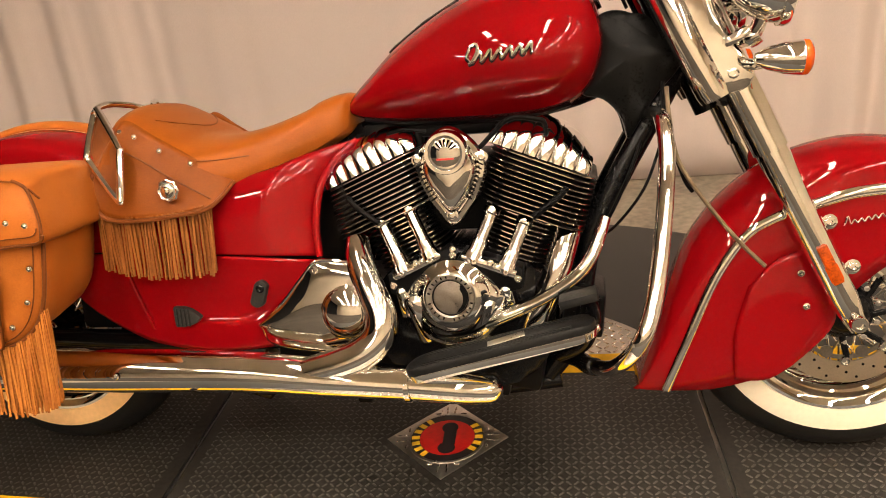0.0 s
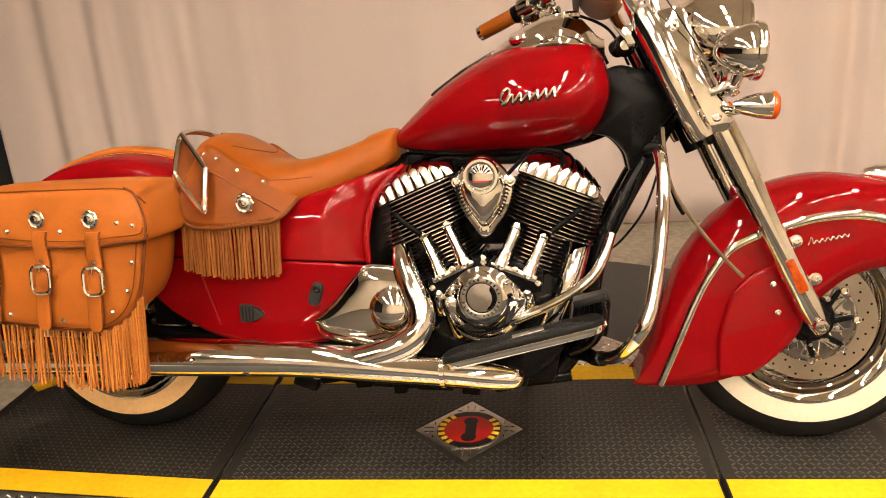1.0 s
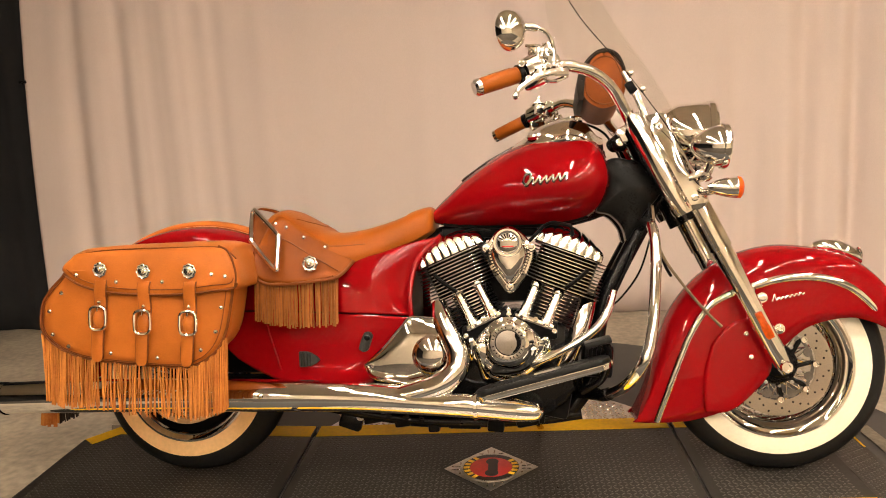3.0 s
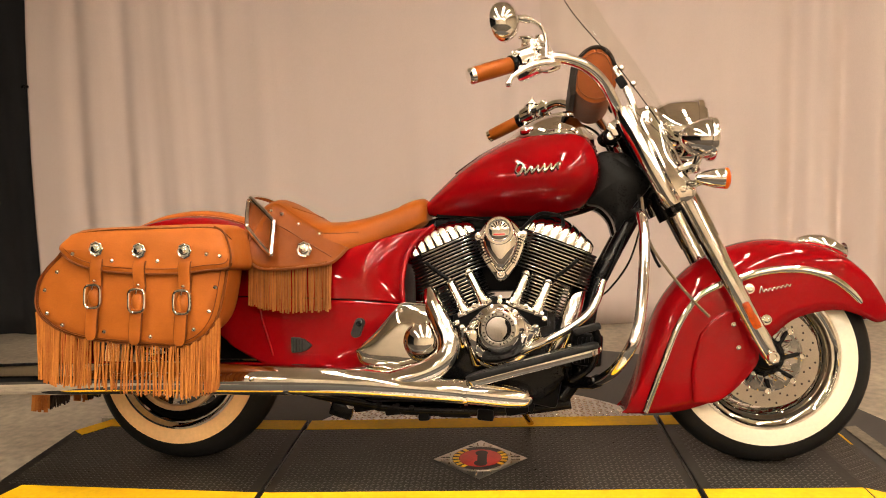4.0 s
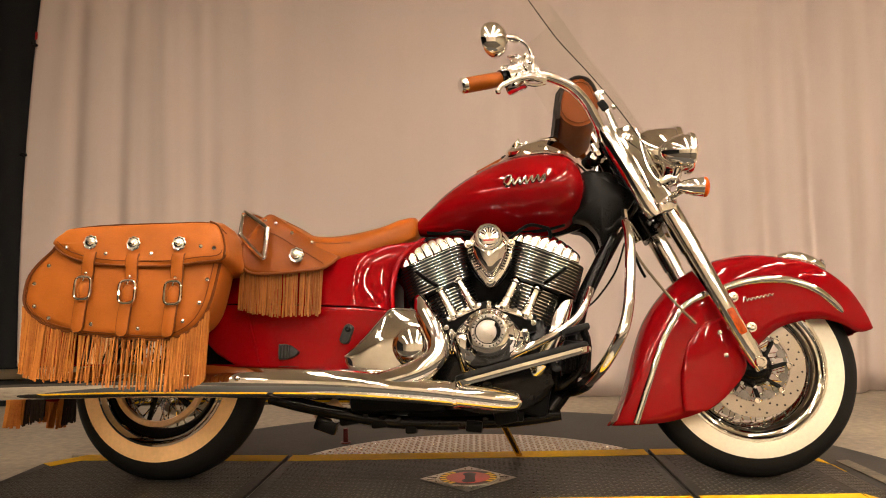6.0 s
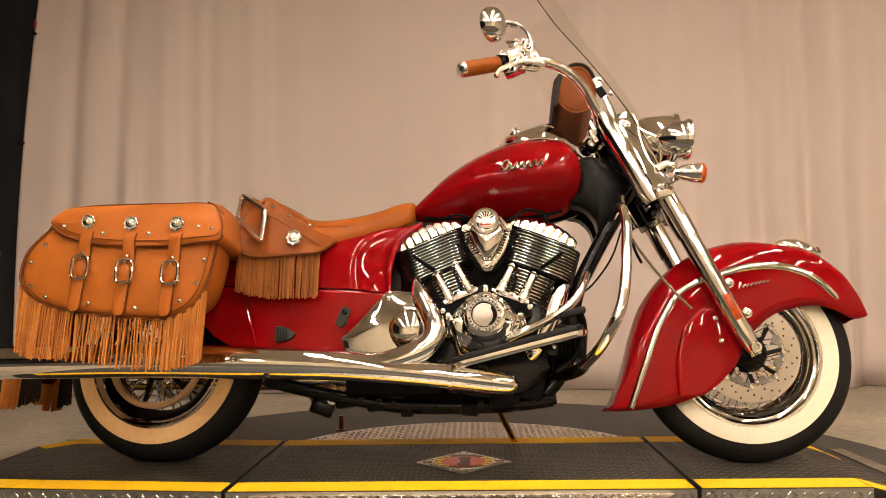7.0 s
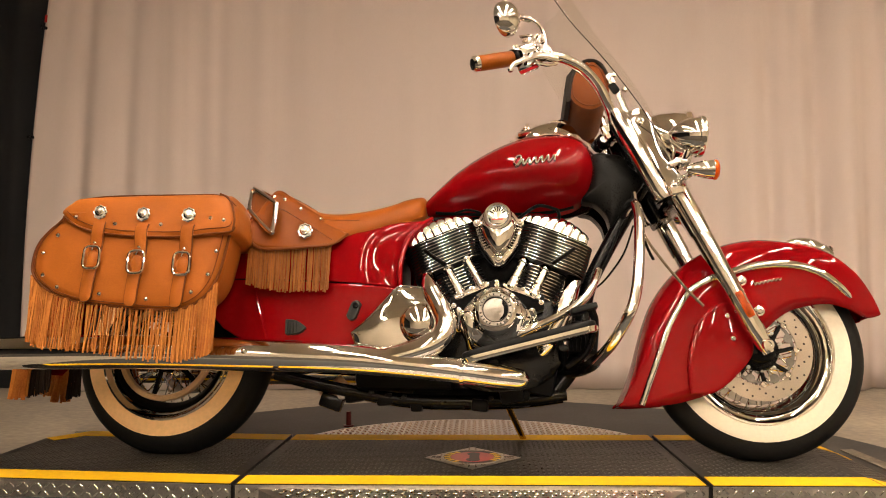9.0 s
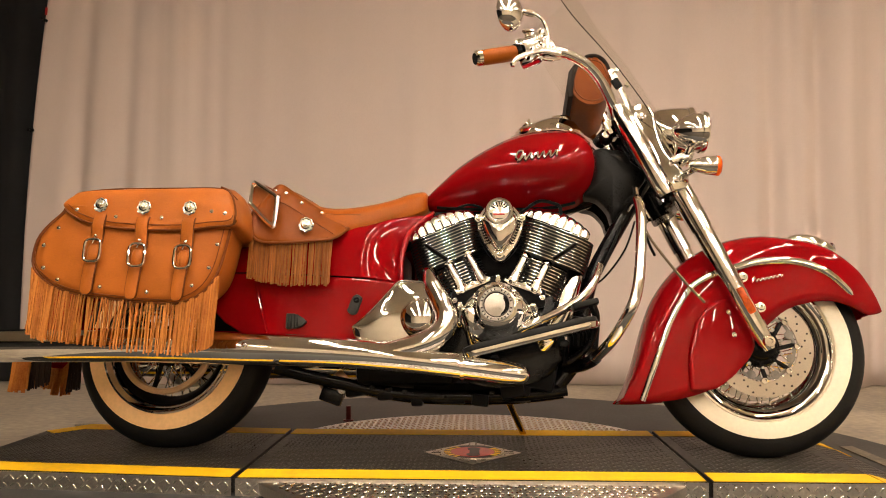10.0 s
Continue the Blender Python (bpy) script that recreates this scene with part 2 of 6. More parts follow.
def block(size, m=Matrix(), bevel=0.0, seg=2, bm=None):
    own = bmesh.new()
    bmesh.ops.create_cube(own, size=1)
    own.transform(Matrix.Diagonal((*size, 1)))
    if bevel:
        bmesh.ops.bevel(own, geom=list(own.edges), offset=bevel, segments=seg, affect="EDGES", profile=0.6)
    own.transform(m)
    return own if bm is None else join(bm, own)


def facing(x, y, z, side=-1):
    """Places a lathed piece so that its axis points out of the machine's flank."""
    return pose(x, y, z, 90 if side < 0 else -90, 0, 0)


def dome(r, h, n=5):
    return [(r, 0)] + [(r * math.cos(a), h * math.sin(a)) for a in (math.pi / 2 * k / n for k in range(n))] + [(0, h)]


def coons(bottom, top, left, right, nu, nv, depth):
    """A surface between four curves in x and z; depth(u, v) gives its y."""
    B, T = spline([(*p, 0) for p in bottom], nu), spline([(*p, 0) for p in top], nu)
    L, R = spline([(*p, 0) for p in left], nv), spline([(*p, 0) for p in right], nv)
    bm = bmesh.new()
    rows = []
    for j in range(nv):
        v = j / (nv - 1)
        row = []
        for i in range(nu):
            u = i / (nu - 1)
            p = (1 - v) * B[i] + v * T[i] + (1 - u) * L[j] + u * R[j] - (
                (1 - u) * (1 - v) * B[0] + u * (1 - v) * B[-1] + (1 - u) * v * T[0] + u * v * T[-1])
            row.append(bm.verts.new((p.x, depth(u, v), p.y)))
        rows.append(row)
    for a, b in zip(rows, rows[1:]):
        for i in range(nu - 1):
            bm.faces.new((a[i], a[i + 1], b[i + 1], b[i]))
    return bm


def closed2(points, n):
    return [(p.x, p.y) for p in spline([(x, z, 0) for x, z in points], n, True)]


# ---- the room ----
FLOOR = -0.062
ROOM_X, ROOM_Y0, ROOM_Y1, ROOM_Z = (-4.5, 6.0), -7.8, 2.35, 3.3


def slab(x0, x1, y0, y1, z0, z1):
    return block((x1 - x0, y1 - y0, z1 - z0), pose((x0 + x1) / 2, (y0 + y1) / 2, (z0 + z1) / 2))


X0, X1 = ROOM_X
thing("floor", slab(X0 - 0.2, X1 + 0.2, ROOM_Y0 - 0.2, ROOM_Y1 + 0.2, FLOOR - 0.1, FLOOR), CONCRETE,
      "worn grey concrete showroom floor", "floor", kind="structure")
# unseen, assumed floor cover: darkens reflections and cuts bounce from below
thing("floor_front", slab(X0, X1, ROOM_Y0, -1.10, FLOOR, FLOOR + 0.004), DARK_COVER, "unseen dark grey-brown cover added over the front of the floor", "floor", kind="structure")
thing("ceiling", slab(X0 - 0.2, X1 + 0.2, ROOM_Y0 - 0.2, ROOM_Y1 + 0.2, ROOM_Z, ROOM_Z + 0.1), CEILING, "plain dull ceiling", "ceiling", kind="structure")
thing("wall_north", slab(X0, X1, ROOM_Y1, ROOM_Y1 + 0.12, FLOOR, ROOM_Z), WALL, "plain beige wall behind the curtain", "wall", kind="structure")
thing("wall_south", slab(X0, X1, ROOM_Y0 - 0.12, ROOM_Y0, FLOOR, ROOM_Z), WALL, "plain beige wall", "wall", kind="structure")
thing("wall_west", slab(X0 - 0.12, X0, ROOM_Y0, ROOM_Y1, FLOOR, ROOM_Z), DRAPE, "plain black wall", "wall", kind="structure")
thing("wall_east", slab(X1, X1 + 0.12, ROOM_Y0, ROOM_Y1, FLOOR, ROOM_Z), WALL, "plain beige wall", "wall", kind="structure")


def pleated(x0, x1, y, z0, z1, amp, step, seed, lean=0.0, calm=None, folds=()):
    """A hanging cloth with uneven pleats; calm(x) scales them along its width, folds adds creases at (x, depth, half width)."""
    rnd = random.Random(seed)
    waves = [(rnd.uniform(0.4, 1.0), rnd.uniform(0.5, 1.9) * 2 * math.pi / step, rnd.uniform(0, 6.3)) for _ in range(6)]
    nx, nz = int((x1 - x0) / 0.016), 20
    bm = bmesh.new()
    rows = []
    for j in range(nz + 1):
        v = j / nz
        row = []
        for i in range(nx + 1):
            x = x0 + (x1 - x0) * i / nx
            w = sum(a * math.sin(k * x + ph + 0.5 * math.sin(2.3 * v + 2 * ph)) for a, k, ph in waves) / 3
            w = math.copysign(abs(w) ** 1.5, w) * (calm(x) if calm else 1)
            big = 0.03 * math.sin(1.1 * x + 0.7 + 0.4 * v)
            flare = 1 + 0.5 * (1 - v) ** 3
            crease = sum(d * math.exp(-((x + 0.02 * math.sin(1.7 * v + 9 * xc) - xc) / h) ** 2) * (1.15 - 0.5 * v) for xc, d, h in folds)
            row.append(bm.verts.new((x + lean * v * v * max(0.0, 1 - (x - x0) / 0.9), y + amp * flare * w + big + crease, z0 + (z1 - z0) * v)))
        rows.append(row)
    for a, b in zip(rows, rows[1:]):
        for i in range(nx):
            bm.faces.new((a[i], a[i + 1], b[i + 1], b[i]))
    return bm


def calm_middle(x):
    return 0.22 + 0.78 * (1 / (1 + math.exp((x + 1.05) * 7)) + 1 / (1 + math.exp((2.15 - x) * 5)))


FOLDS = ((-1.43, 0.045, 0.065), (-1.14, 0.040, 0.07), (-0.56, 0.020, 0.05), (2.25, 0.014, 0.05), (2.56, 0.042, 0.05), (2.70, 0.018, 0.04), (2.86, 0.046, 0.05), (2.99, 0.020, 0.04), (3.17, 0.044, 0.06))
solid(thing("curtain", pleated(-1.735, 4.9, 1.99, FLOOR + 0.004, 3.1, 0.046, 0.42, 5, 0.26, calm_middle, FOLDS), CURTAIN,
            "beige fabric backdrop curtain hanging in soft pleats", "curtain", smooth=80), 0.003)
solid(thing("black_drape", pleated(-4.4, -1.55, 2.14, FLOOR + 0.004, 3.1, 0.03, 0.3, 9), DRAPE,
            "black fabric drape hanging beside the beige curtain", "curtain", smooth=80), 0.003)


def curtain_clip(x, z, tilt):
    """A small spring clip gripping the curtain's edge."""
    clip = tagged(new("curtain_clip"), "small black spring clip gripping the curtain's edge", "clip", "clips on the curtain's edge")
    clip.matrix_basis = pose(x, 1.985, z, 0, tilt, 0)
    part("jaw", block((0.030, 0.090, 0.016), pose(0.004, 0, 0), 0.004), MATT_BLACK, clip)
    part("lever", sweep([(0.008, -0.045, 0.004), (0.020, -0.052, 0.000), (0.030, -0.055, -0.012)], [0.006, 0.005, 0.003], 8), MATT_BLACK, clip)
    part("lever", sweep([(0.008, -0.045, -0.004), (0.016, -0.056, -0.010), (0.020, -0.058, -0.022)], [0.006, 0.005, 0.003], 8), MATT_BLACK, clip)


curtain_clip(-1.620, 2.070, 25)
curtain_clip(-1.688, 1.415, -10)
thing("red_tag", block((0.014, 0.004, 0.045), pose(-1.588, 1.925, 2.108, 0, 4, 0), 0.0015), BADGE_RED, "small red paper tag above a clip on the curtain's edge", "tag")
# rail that carries both cloths
rail = bmesh.new()
sweep([(-4.5, 2.07, 3.16), (6.0, 2.07, 3.16)], 0.02, 10, bm=rail)
thing("curtain_rail", rail, MATT_BLACK, "black curtain rail under the ceiling", "rail")


def ceiling_light(x, y):
    top = tagged(new("ceiling_light"), "white strip light with a lit diffuser on the ceiling", "lamp", "strip lights on the ceiling")
    top.matrix_basis = pose(x, y, ROOM_Z - 0.001)
    part("housing", block((0.20, 1.30, 0.05), pose(0, 0, -0.026), 0.008), WALL, top)
    # unseen baffles added to keep the diffuser's light off the ceiling
    for s in (-1, 1):
        part("added_light_baffle", block((0.012, 1.28, 0.055), pose(s * 0.068, 0, -0.072), 0.003), WALL, top)
    part("diffuser", block((0.10, 1.22, 0.03), pose(0, 0, -0.066), 0.01), TUBE, top, "lit milky diffuser")
    return top


first_light = ceiling_light(0.05, -0.9)
for lx, ly in [(x, y) for y in [-0.9 - 1.9 * k for k in range(4)] for x in (-1.6, 0.05, 1.6, 2.95, 4.5) if (y < -1 or x > 0.1)]:
    copy_thing(first_light, pose(lx, ly, ROOM_Z - 0.001))

# ---- the turntable and its platform ----
CX, CY = 0.89, 0.05
thing("round_floor_plinth", turn([(1.46, FLOOR + 0.001), (1.48, FLOOR + 0.006), (1.475, FLOOR + 0.014), (0, FLOOR + 0.016)], 128, pose(CX, CY, 0)),
      BASE, "flat dark grey round plinth on the floor", "plinth")

lozenge = [(-0.5, 0), (-0.3, 0.42), (0.3, 0.42), (0.5, 0), (0.3, -0.42), (-0.3, -0.42)]


def treads(points, length, width, height, m=Matrix()):
    """Raised lozenge bars, alternately turned: (x, y, turn) each, in the plane placed by m."""
    verts, faces = [], []
    for x, y, a in points:
        base = len(verts)
        c, s = math.cos(a), math.sin(a)
        for k, h in ((1.0, 0.0), (0.55, height)):
            for u, w in lozenge:
                px, py = u * length * (k if k == 1 else 0.75), w * width * k
                verts.append(m @ Vector((x + c * px - s * py, y + s * px + c * py, h)))
        for i in range(6):
            j = (i + 1) % 6
            faces.append((base + i, base + j, base + 6 + j, base + 6 + i))
        faces.append(tuple(base + 6 + i for i in range(6)))
    me = bpy.data.meshes.new("tread")
    me.from_pydata(verts, [], faces)
    bm = bmesh.new()
    bm.from_mesh(me)
    bpy.data.meshes.remove(me)
    return bm


def tread_grid(x0, x1, y0, y1, step, keep=lambda x, y: True):
    out = []
    for j in range(int((y1 - y0) / step) + 1):
        for i in range(int((x1 - x0) / step) + 1):
            x, y = x0 + (i + 0.5) * step, y0 + (j + 0.5) * step
            if x < x1 - step * 0.4 and y < y1 - step * 0.4 and keep(x, y):
                out.append((x, y, radians(45 if (i + j) % 2 else -45)))
    return out


# steel disc that turns, standing proud of the platform in front and behind
DISC_R, DISC_Z = 0.675, -0.010
PY0, PY1 = -0.300, 0.372
disc_top = tagged(new("turntable_disc"), "round steel tread-plate turntable disc under the platform", "turntable")
disc_top.matrix_basis = pose(CX, 0.075, 0)
part("disc_plate", turn([(0, FLOOR + 0.018), (DISC_R - 0.004, FLOOR + 0.018), (DISC_R, FLOOR + 0.022), (DISC_R, DISC_Z - 0.002), (DISC_R - 0.003, DISC_Z), (0, DISC_Z)], 120),
     PLATE, disc_top)
bars = part("tread_bar", treads(tread_grid(-DISC_R, DISC_R, -DISC_R, DISC_R, 0.0225,
            lambda x, y: x * x + y * y < (DISC_R - 0.02) ** 2 and not PY0 - 0.010 < y + 0.075 < PY1 + 0.012), 0.024, 0.0075, 0.0018, pose(0, 0, DISC_Z)),
            PLATE_BAR, disc_top, "raised shiny tread bars")
bars["kind"] = "stuff"

# platform: three sections with open joints, yellow stripes, tread plate skirts
PX = (-0.60, 0.262, 1.512, 1.955)
GAP = 0.006
STRIPE = 0.090


def section_outline(i):
    a, b = PX[i] + (GAP if i else 0), PX[i + 1] - (GAP if i < 2 else 0)
    pts = [(a, PY0), (b, PY0), (b, PY1), (a, PY1)]
    if i == 0:
        pts = [(a + 0.03, PY0), (b, PY0), (b, PY1), (a + 0.10, PY1), (a, PY1 - 0.14), (a, PY0 + 0.05)]
    return pts


def flat(outline, z0, z1, bevel=0.0):
    bm = plate(outline, -z1, -z0, bevel)
    bm.transform(Matrix(((1, 0, 0, 0), (0, 0, 1, 0), (0, -1, 0, 0), (0, 0, 0, 1))))
    return bm


def inside(poly, x, y, margin=0.0):
    n = len(poly)
    for i in range(n):
        (ax, ay), (bx, by) = poly[i], poly[(i + 1) % n]
        d = math.hypot(bx - ax, by - ay)
        if ((bx - ax) * (y - ay) - (by - ay) * (x - ax)) / d < margin:
            return False
    return True


platform_label = ("black rubber-topped platform section with sloping end", "black rubber-topped middle platform section with yellow edge stripes",
                  "black rubber-topped platform end section with yellow stripes")
for i in range(3):
    o = section_outline(i)
    sec = tagged(new("platform_section"), platform_label[i], "platform", "sections of the display platform")
    sec.matrix_basis = pose(0, 0, 0)
    part("rubber_top", flat(o, -0.008, 0.0, 0.0015), MAT_TOP, sec)
    part("frame", flat([(CX + (x - CX) * 0.985 if abs(x - CX) > 1 else x, CY + (y - CY) * 0.94) for x, y in o], FLOOR + 0.017, -0.009), BASE, sec)
    t = part("tread_bar", treads(tread_grid(PX[i], PX[i + 1], PY0 + STRIPE + 0.004, PY1 - STRIPE - 0.004, 0.0165,
             lambda x, y: inside(o, x, y, 0.03) and abs(x - 0.896) + abs(y - 0.012) > 0.165), 0.0165, 0.006, 0.0011, pose(0, 0, 0)), TREAD, sec, "small raised rubber treads")
    t["kind"] = "stuff"
    a, b = o[0][0] + 0.004, o[1][0] - 0.004
    part("yellow_stripe", flat([(a + (0.03 if i == 0 else 0), PY0 + 0.003), (b, PY0 + 0.003), (b, PY0 + STRIPE), (a + (0.06 if i == 0 else 0), PY0 + STRIPE)], 0.0002, 0.0016), YELLOW, sec, "scuffed yellow safety stripe")
    fa = o[3][0] + 0.004 if i == 0 else o[0][0] + 0.004
    fb = o[1][0] - 0.004
    part("yellow_stripe", flat([(fa, PY1 - STRIPE), (fb, PY1 - STRIPE), (fb, PY1 - 0.003), (fa, PY1 - 0.003)], 0.0002, 0.0016), YELLOW, sec, "scuffed yellow safety stripe")
    if i == 0:
        q = (o[3], o[4])
        (ax, ay), (bx, by) = q
        d = Vector((bx - ax, by - ay)).normalized()
        nrm = Vector((-d.y, d.x)) * STRIPE * 0.75
        part("yellow_stripe", flat([(ax, ay - 0.004), (ax + nrm.x, ay + nrm.y), (bx + nrm.x, by + nrm.y), (bx + 0.004 * (1 if i == 0 else 0), by)][::-1], 0.0002, 0.0018), YELLOW, sec, "scuffed yellow safety stripe")
    if i == 2:
        # ramp down to the floor
        x0, run, drop = PX[3], 0.155, 0.044
        wedge = [[(x0, y, 0.0), (x0 + run, y, -drop), (x0 + run, y, FLOOR + 0.017), (x0, y, FLOOR + 0.017)] for y in (PY0 + 0.002, PY1 - 0.002)]
        ramp = part("ramp", loft(wedge), MAT_TOP, sec, "black rubber end ramp", 20)
        m = pose(x0, 0, 0.0, 0, math.degrees(math.atan2(drop, run)), 0)
        k = part("tread_bar", treads(tread_grid(0.01, 0.150, PY0 + STRIPE + 0.004, PY1 - STRIPE - 0.004, 0.0165), 0.0165, 0.006, 0.0011, m), TREAD, sec, "small raised rubber treads")
        k["kind"] = "stuff"
        for qx0, qx1, qy0, qy1 in ((0.002, 0.150, PY0 + 0.003, PY0 + STRIPE), (0.002, 0.150, PY1 - STRIPE, PY1 - 0.003), (0.149, 0.158, 0.19, PY1 - STRIPE)):
            bm = flat([(qx0, qy0), (qx1, qy0), (qx1, qy1), (qx0, qy1)], 0.0003, 0.0017)
            bm.transform(m)
            part("yellow_stripe", bm, YELLOW, sec, "scuffed yellow safety stripe")
    # skirts of tread plate along both long sides
    for s, y in ((-1, PY0), (1, PY1)):
        w = b - a + 0.008
        part("skirt", block((w, 0.003, 0.046), pose((a + b) / 2, y + s * 0.0022, -0.025)), PLATE, sec, "steel tread-plate skirt")
        m = Matrix.Translation((0, y + s * 0.0037, 0)) @ (pose(0, 0, 0, 90, 0, 0) if s < 0 else pose(0, 0, 0, -90, 0, 0))
        pts = [(x, (z if s < 0 else -z), r) for x, z, r in tread_grid(a, b, -0.047, -0.003, 0.0205)]
        k = part("skirt_tread", treads(pts, 0.0185, 0.0055, 0.0016, m), PLATE_BAR, sec, "raised shiny tread bars")
        k["kind"] = "stuff"
    if i == 0:
        # this end stands slightly skewed to the rest
        for ch in sec.children:
            ch.data.transform(Matrix(((1, 0, 0, 0), (-0.085, 1, 0, 0.085 * PX[1]), (0, 0, 1, 0), (0, 0, 0, 1))))

# badge let into the platform
badge = tagged(new("platform_badge"), "diamond-shaped steel badge with a red disc and yellow marks", "badge")
badge.matrix_basis = pose(0.896, 0.012, 0.0)
part("badge_plate", flat([(0.147, 0), (0, 0.147), (-0.147, 0), (0, -0.147)], 0.0003, 0.0026, 0.0008), PLATE, badge)
bar_pts = []
for k in range(4):
    for j in range(6):
        u = (j + 0.5) / 6
        for d in (0.128, 0.112):
            p = Vector((d * (1 - u), d * u)) if k == 0 else Vector((-d * u, d * (1 - u))) if k == 1 else Vector((-d * (1 - u), -d * u)) if k == 2 else Vector((d * u, -d * (1 - u)))
            if p.length > 0.098:
                bar_pts.append((p.x, p.y, radians(90 * ((j + k) % 2))))
tb = part("tread_bar", treads(bar_pts, 0.016, 0.006, 0.0012, pose(0, 0, 0.0026)), PLATE_BAR, badge, "raised shiny tread bars")
tb["kind"] = "stuff"
part("rim", turn([(0.088, 0.0026), (0.094, 0.0026), (0.094, 0.0048), (0.088, 0.0048), (0.088, 0.0026)], 56), STEEL, badge)
part("black_ring", turn([(0.0, 0.0030), (0.088, 0.0030), (0.088, 0.0038), (0, 0.0038)], 56), BADGE_BLACK, badge)
part("red_disc", turn([(0.0, 0.0040), (0.066, 0.0040), (0.066, 0.0044), (0, 0.0044)], 48), BADGE_RED, badge)
for count, mid, step in ((7, 180, 17), (5, 0, 17)):
    for k in range(count):
        a = radians(mid + (k - (count - 1) / 2) * step)
        part("mark", block((0.019, 0.013, 0.0008), pose(0.0765 * math.cos(a), 0.0765 * math.sin(a), 0.0046, 0, 0, math.degrees(a)), 0.0002, 1), BADGE_YELLOW, badge)
part("emblem", turn([(0.0, 0.0045), (0.020, 0.0045), (0.020, 0.0052), (0, 0.0052)], 24, Matrix.Translation((0.004, 0.036, 0))), BADGE_BLACK, badge)
part("emblem", turn([(0.0, 0.0045), (0.021, 0.0045), (0.021, 0.0052), (0, 0.0052)], 24, Matrix.Translation((0.002, -0.040, 0))), BADGE_BLACK, badge)
part("emblem", block((0.030, 0.050, 0.0008), pose(0.006, -0.002, 0.0049), 0.0002, 1), BADGE_BLACK, badge)

# worn light strip on the plinth past the ramp
tape = flat([(2.150, -0.34), (2.198, -0.36), (2.204, 0.05), (2.192, 0.36), (2.146, 0.35), (2.154, 0.02)], FLOOR + 0.0165, FLOOR + 0.0185)
thing("floor_strip", tape, material("worn_tan_tape", (0.17, 0.142, 0.10), 0.6, 0, 0, 0.35, 14, 60, 0.3, 0.001), "worn tan strip stuck on the dark plinth", "floor tape")

# small upright peg behind the platform
peg = bmesh.new()
sweep([(0.385, 0.80, FLOOR + 0.015), (0.385, 0.80, FLOOR + 0.075)], [0.011, 0.010], 10, bm=peg)
turn([(0, 0.0), (0.022, 0.0), (0.022, 0.006), (0, 0.006)], 16, pose(0.385, 0.80, FLOOR + 0.014), peg)
thing("locking_peg", peg, RED_ROD, "short dark red locking peg on the turntable base", "peg")

# ---- the motorcycle ----
# x forward, y to its left, z up from the wheels' contact; it leans on its side stand
bike = tagged(new("motorcycle"), "glossy red cruiser motorcycle with chrome engine and fringed tan saddlebags", "motorcycle")
bike.matrix_basis = Matrix.Translation((0, 0.077, 0)) @ pose(0, 0, 0, 0, 0, -3.0) @ pose(0, 0, 0, -11.0, 0, 0)
FW, RW = Vector((1.750, 0, 0.317)), Vector((-0.066, 0, 0.309))


def group(name, label="", parent=bike):
    ob = new(name)
    ob.parent = parent
    if label:
        ob["label"] = label
    return ob


def studs(parent, name, places, r, h, mat=CHROME, side=-1, label=""):
    """Alike domed heads at (x, y, z), sharing one mesh."""
    me = finish(name, turn(dome(r, h, 4), 10), mat)
    for x, y, z in places:
        ob = new(name, me)
        ob.parent = parent
        ob.matrix_basis = facing(x, y, z, side)
        if label:
            ob["label"] = label


def bolts(parent, places, r=0.007, h=0.006, side=-1, mat=CHROME):
    me = finish("bolt", turn([(r * 1.5, 0), (r * 1.5, 0.0015), (r, 0.002), (r, h), (r * 0.8, h + 0.001), (r * 0.45, h + 0.001), (r * 0.4, h * 0.5), (0, h * 0.5)], 12), mat)
    for x, y, z in places:
        ob = new("bolt", me)
        ob.parent = parent
        ob.matrix_basis = facing(x, y, z, side) if side else Matrix.Translation((x, y, z))


def concho(parent, r, x, y, z, side):
    """A scalloped chrome rosette with a dark groove round its boss."""
    rings = []
    for f, h, wave in ((0.98, 0.0, 0.05), (1.0, 0.12, 0.05), (0.86, 0.24, 0.06), (0.74, 0.18, 0.02), (0.70, 0.18, 0.0)):
        rings.append([(r * f * (1 + wave * math.cos(8 * a)) * math.cos(a), r * f * (1 + wave * math.cos(8 * a)) * math.sin(a), r * h) for a in (2 * math.pi * k / 64 for k in range(64))])
    ob = part("concho", loft(rings), CHROME, parent, "round scalloped chrome concho")
    ob.matrix_basis = facing(x, y, z, side)
    part("groove", turn([(r * 0.72, r * 0.185), (r * 0.72, r * 0.21), (r * 0.62, r * 0.21), (r * 0.62, r * 0.185)], 24), STEEL, ob)
    part("boss", turn([(r * 0.64, r * 0.15), (r * 0.62, r * 0.26), (r * 0.48, r * 0.36), (r * 0.30, r * 0.36), (r * 0.24, r * 0.48), (0, r * 0.54)], 24), CHROME, ob)
    return ob


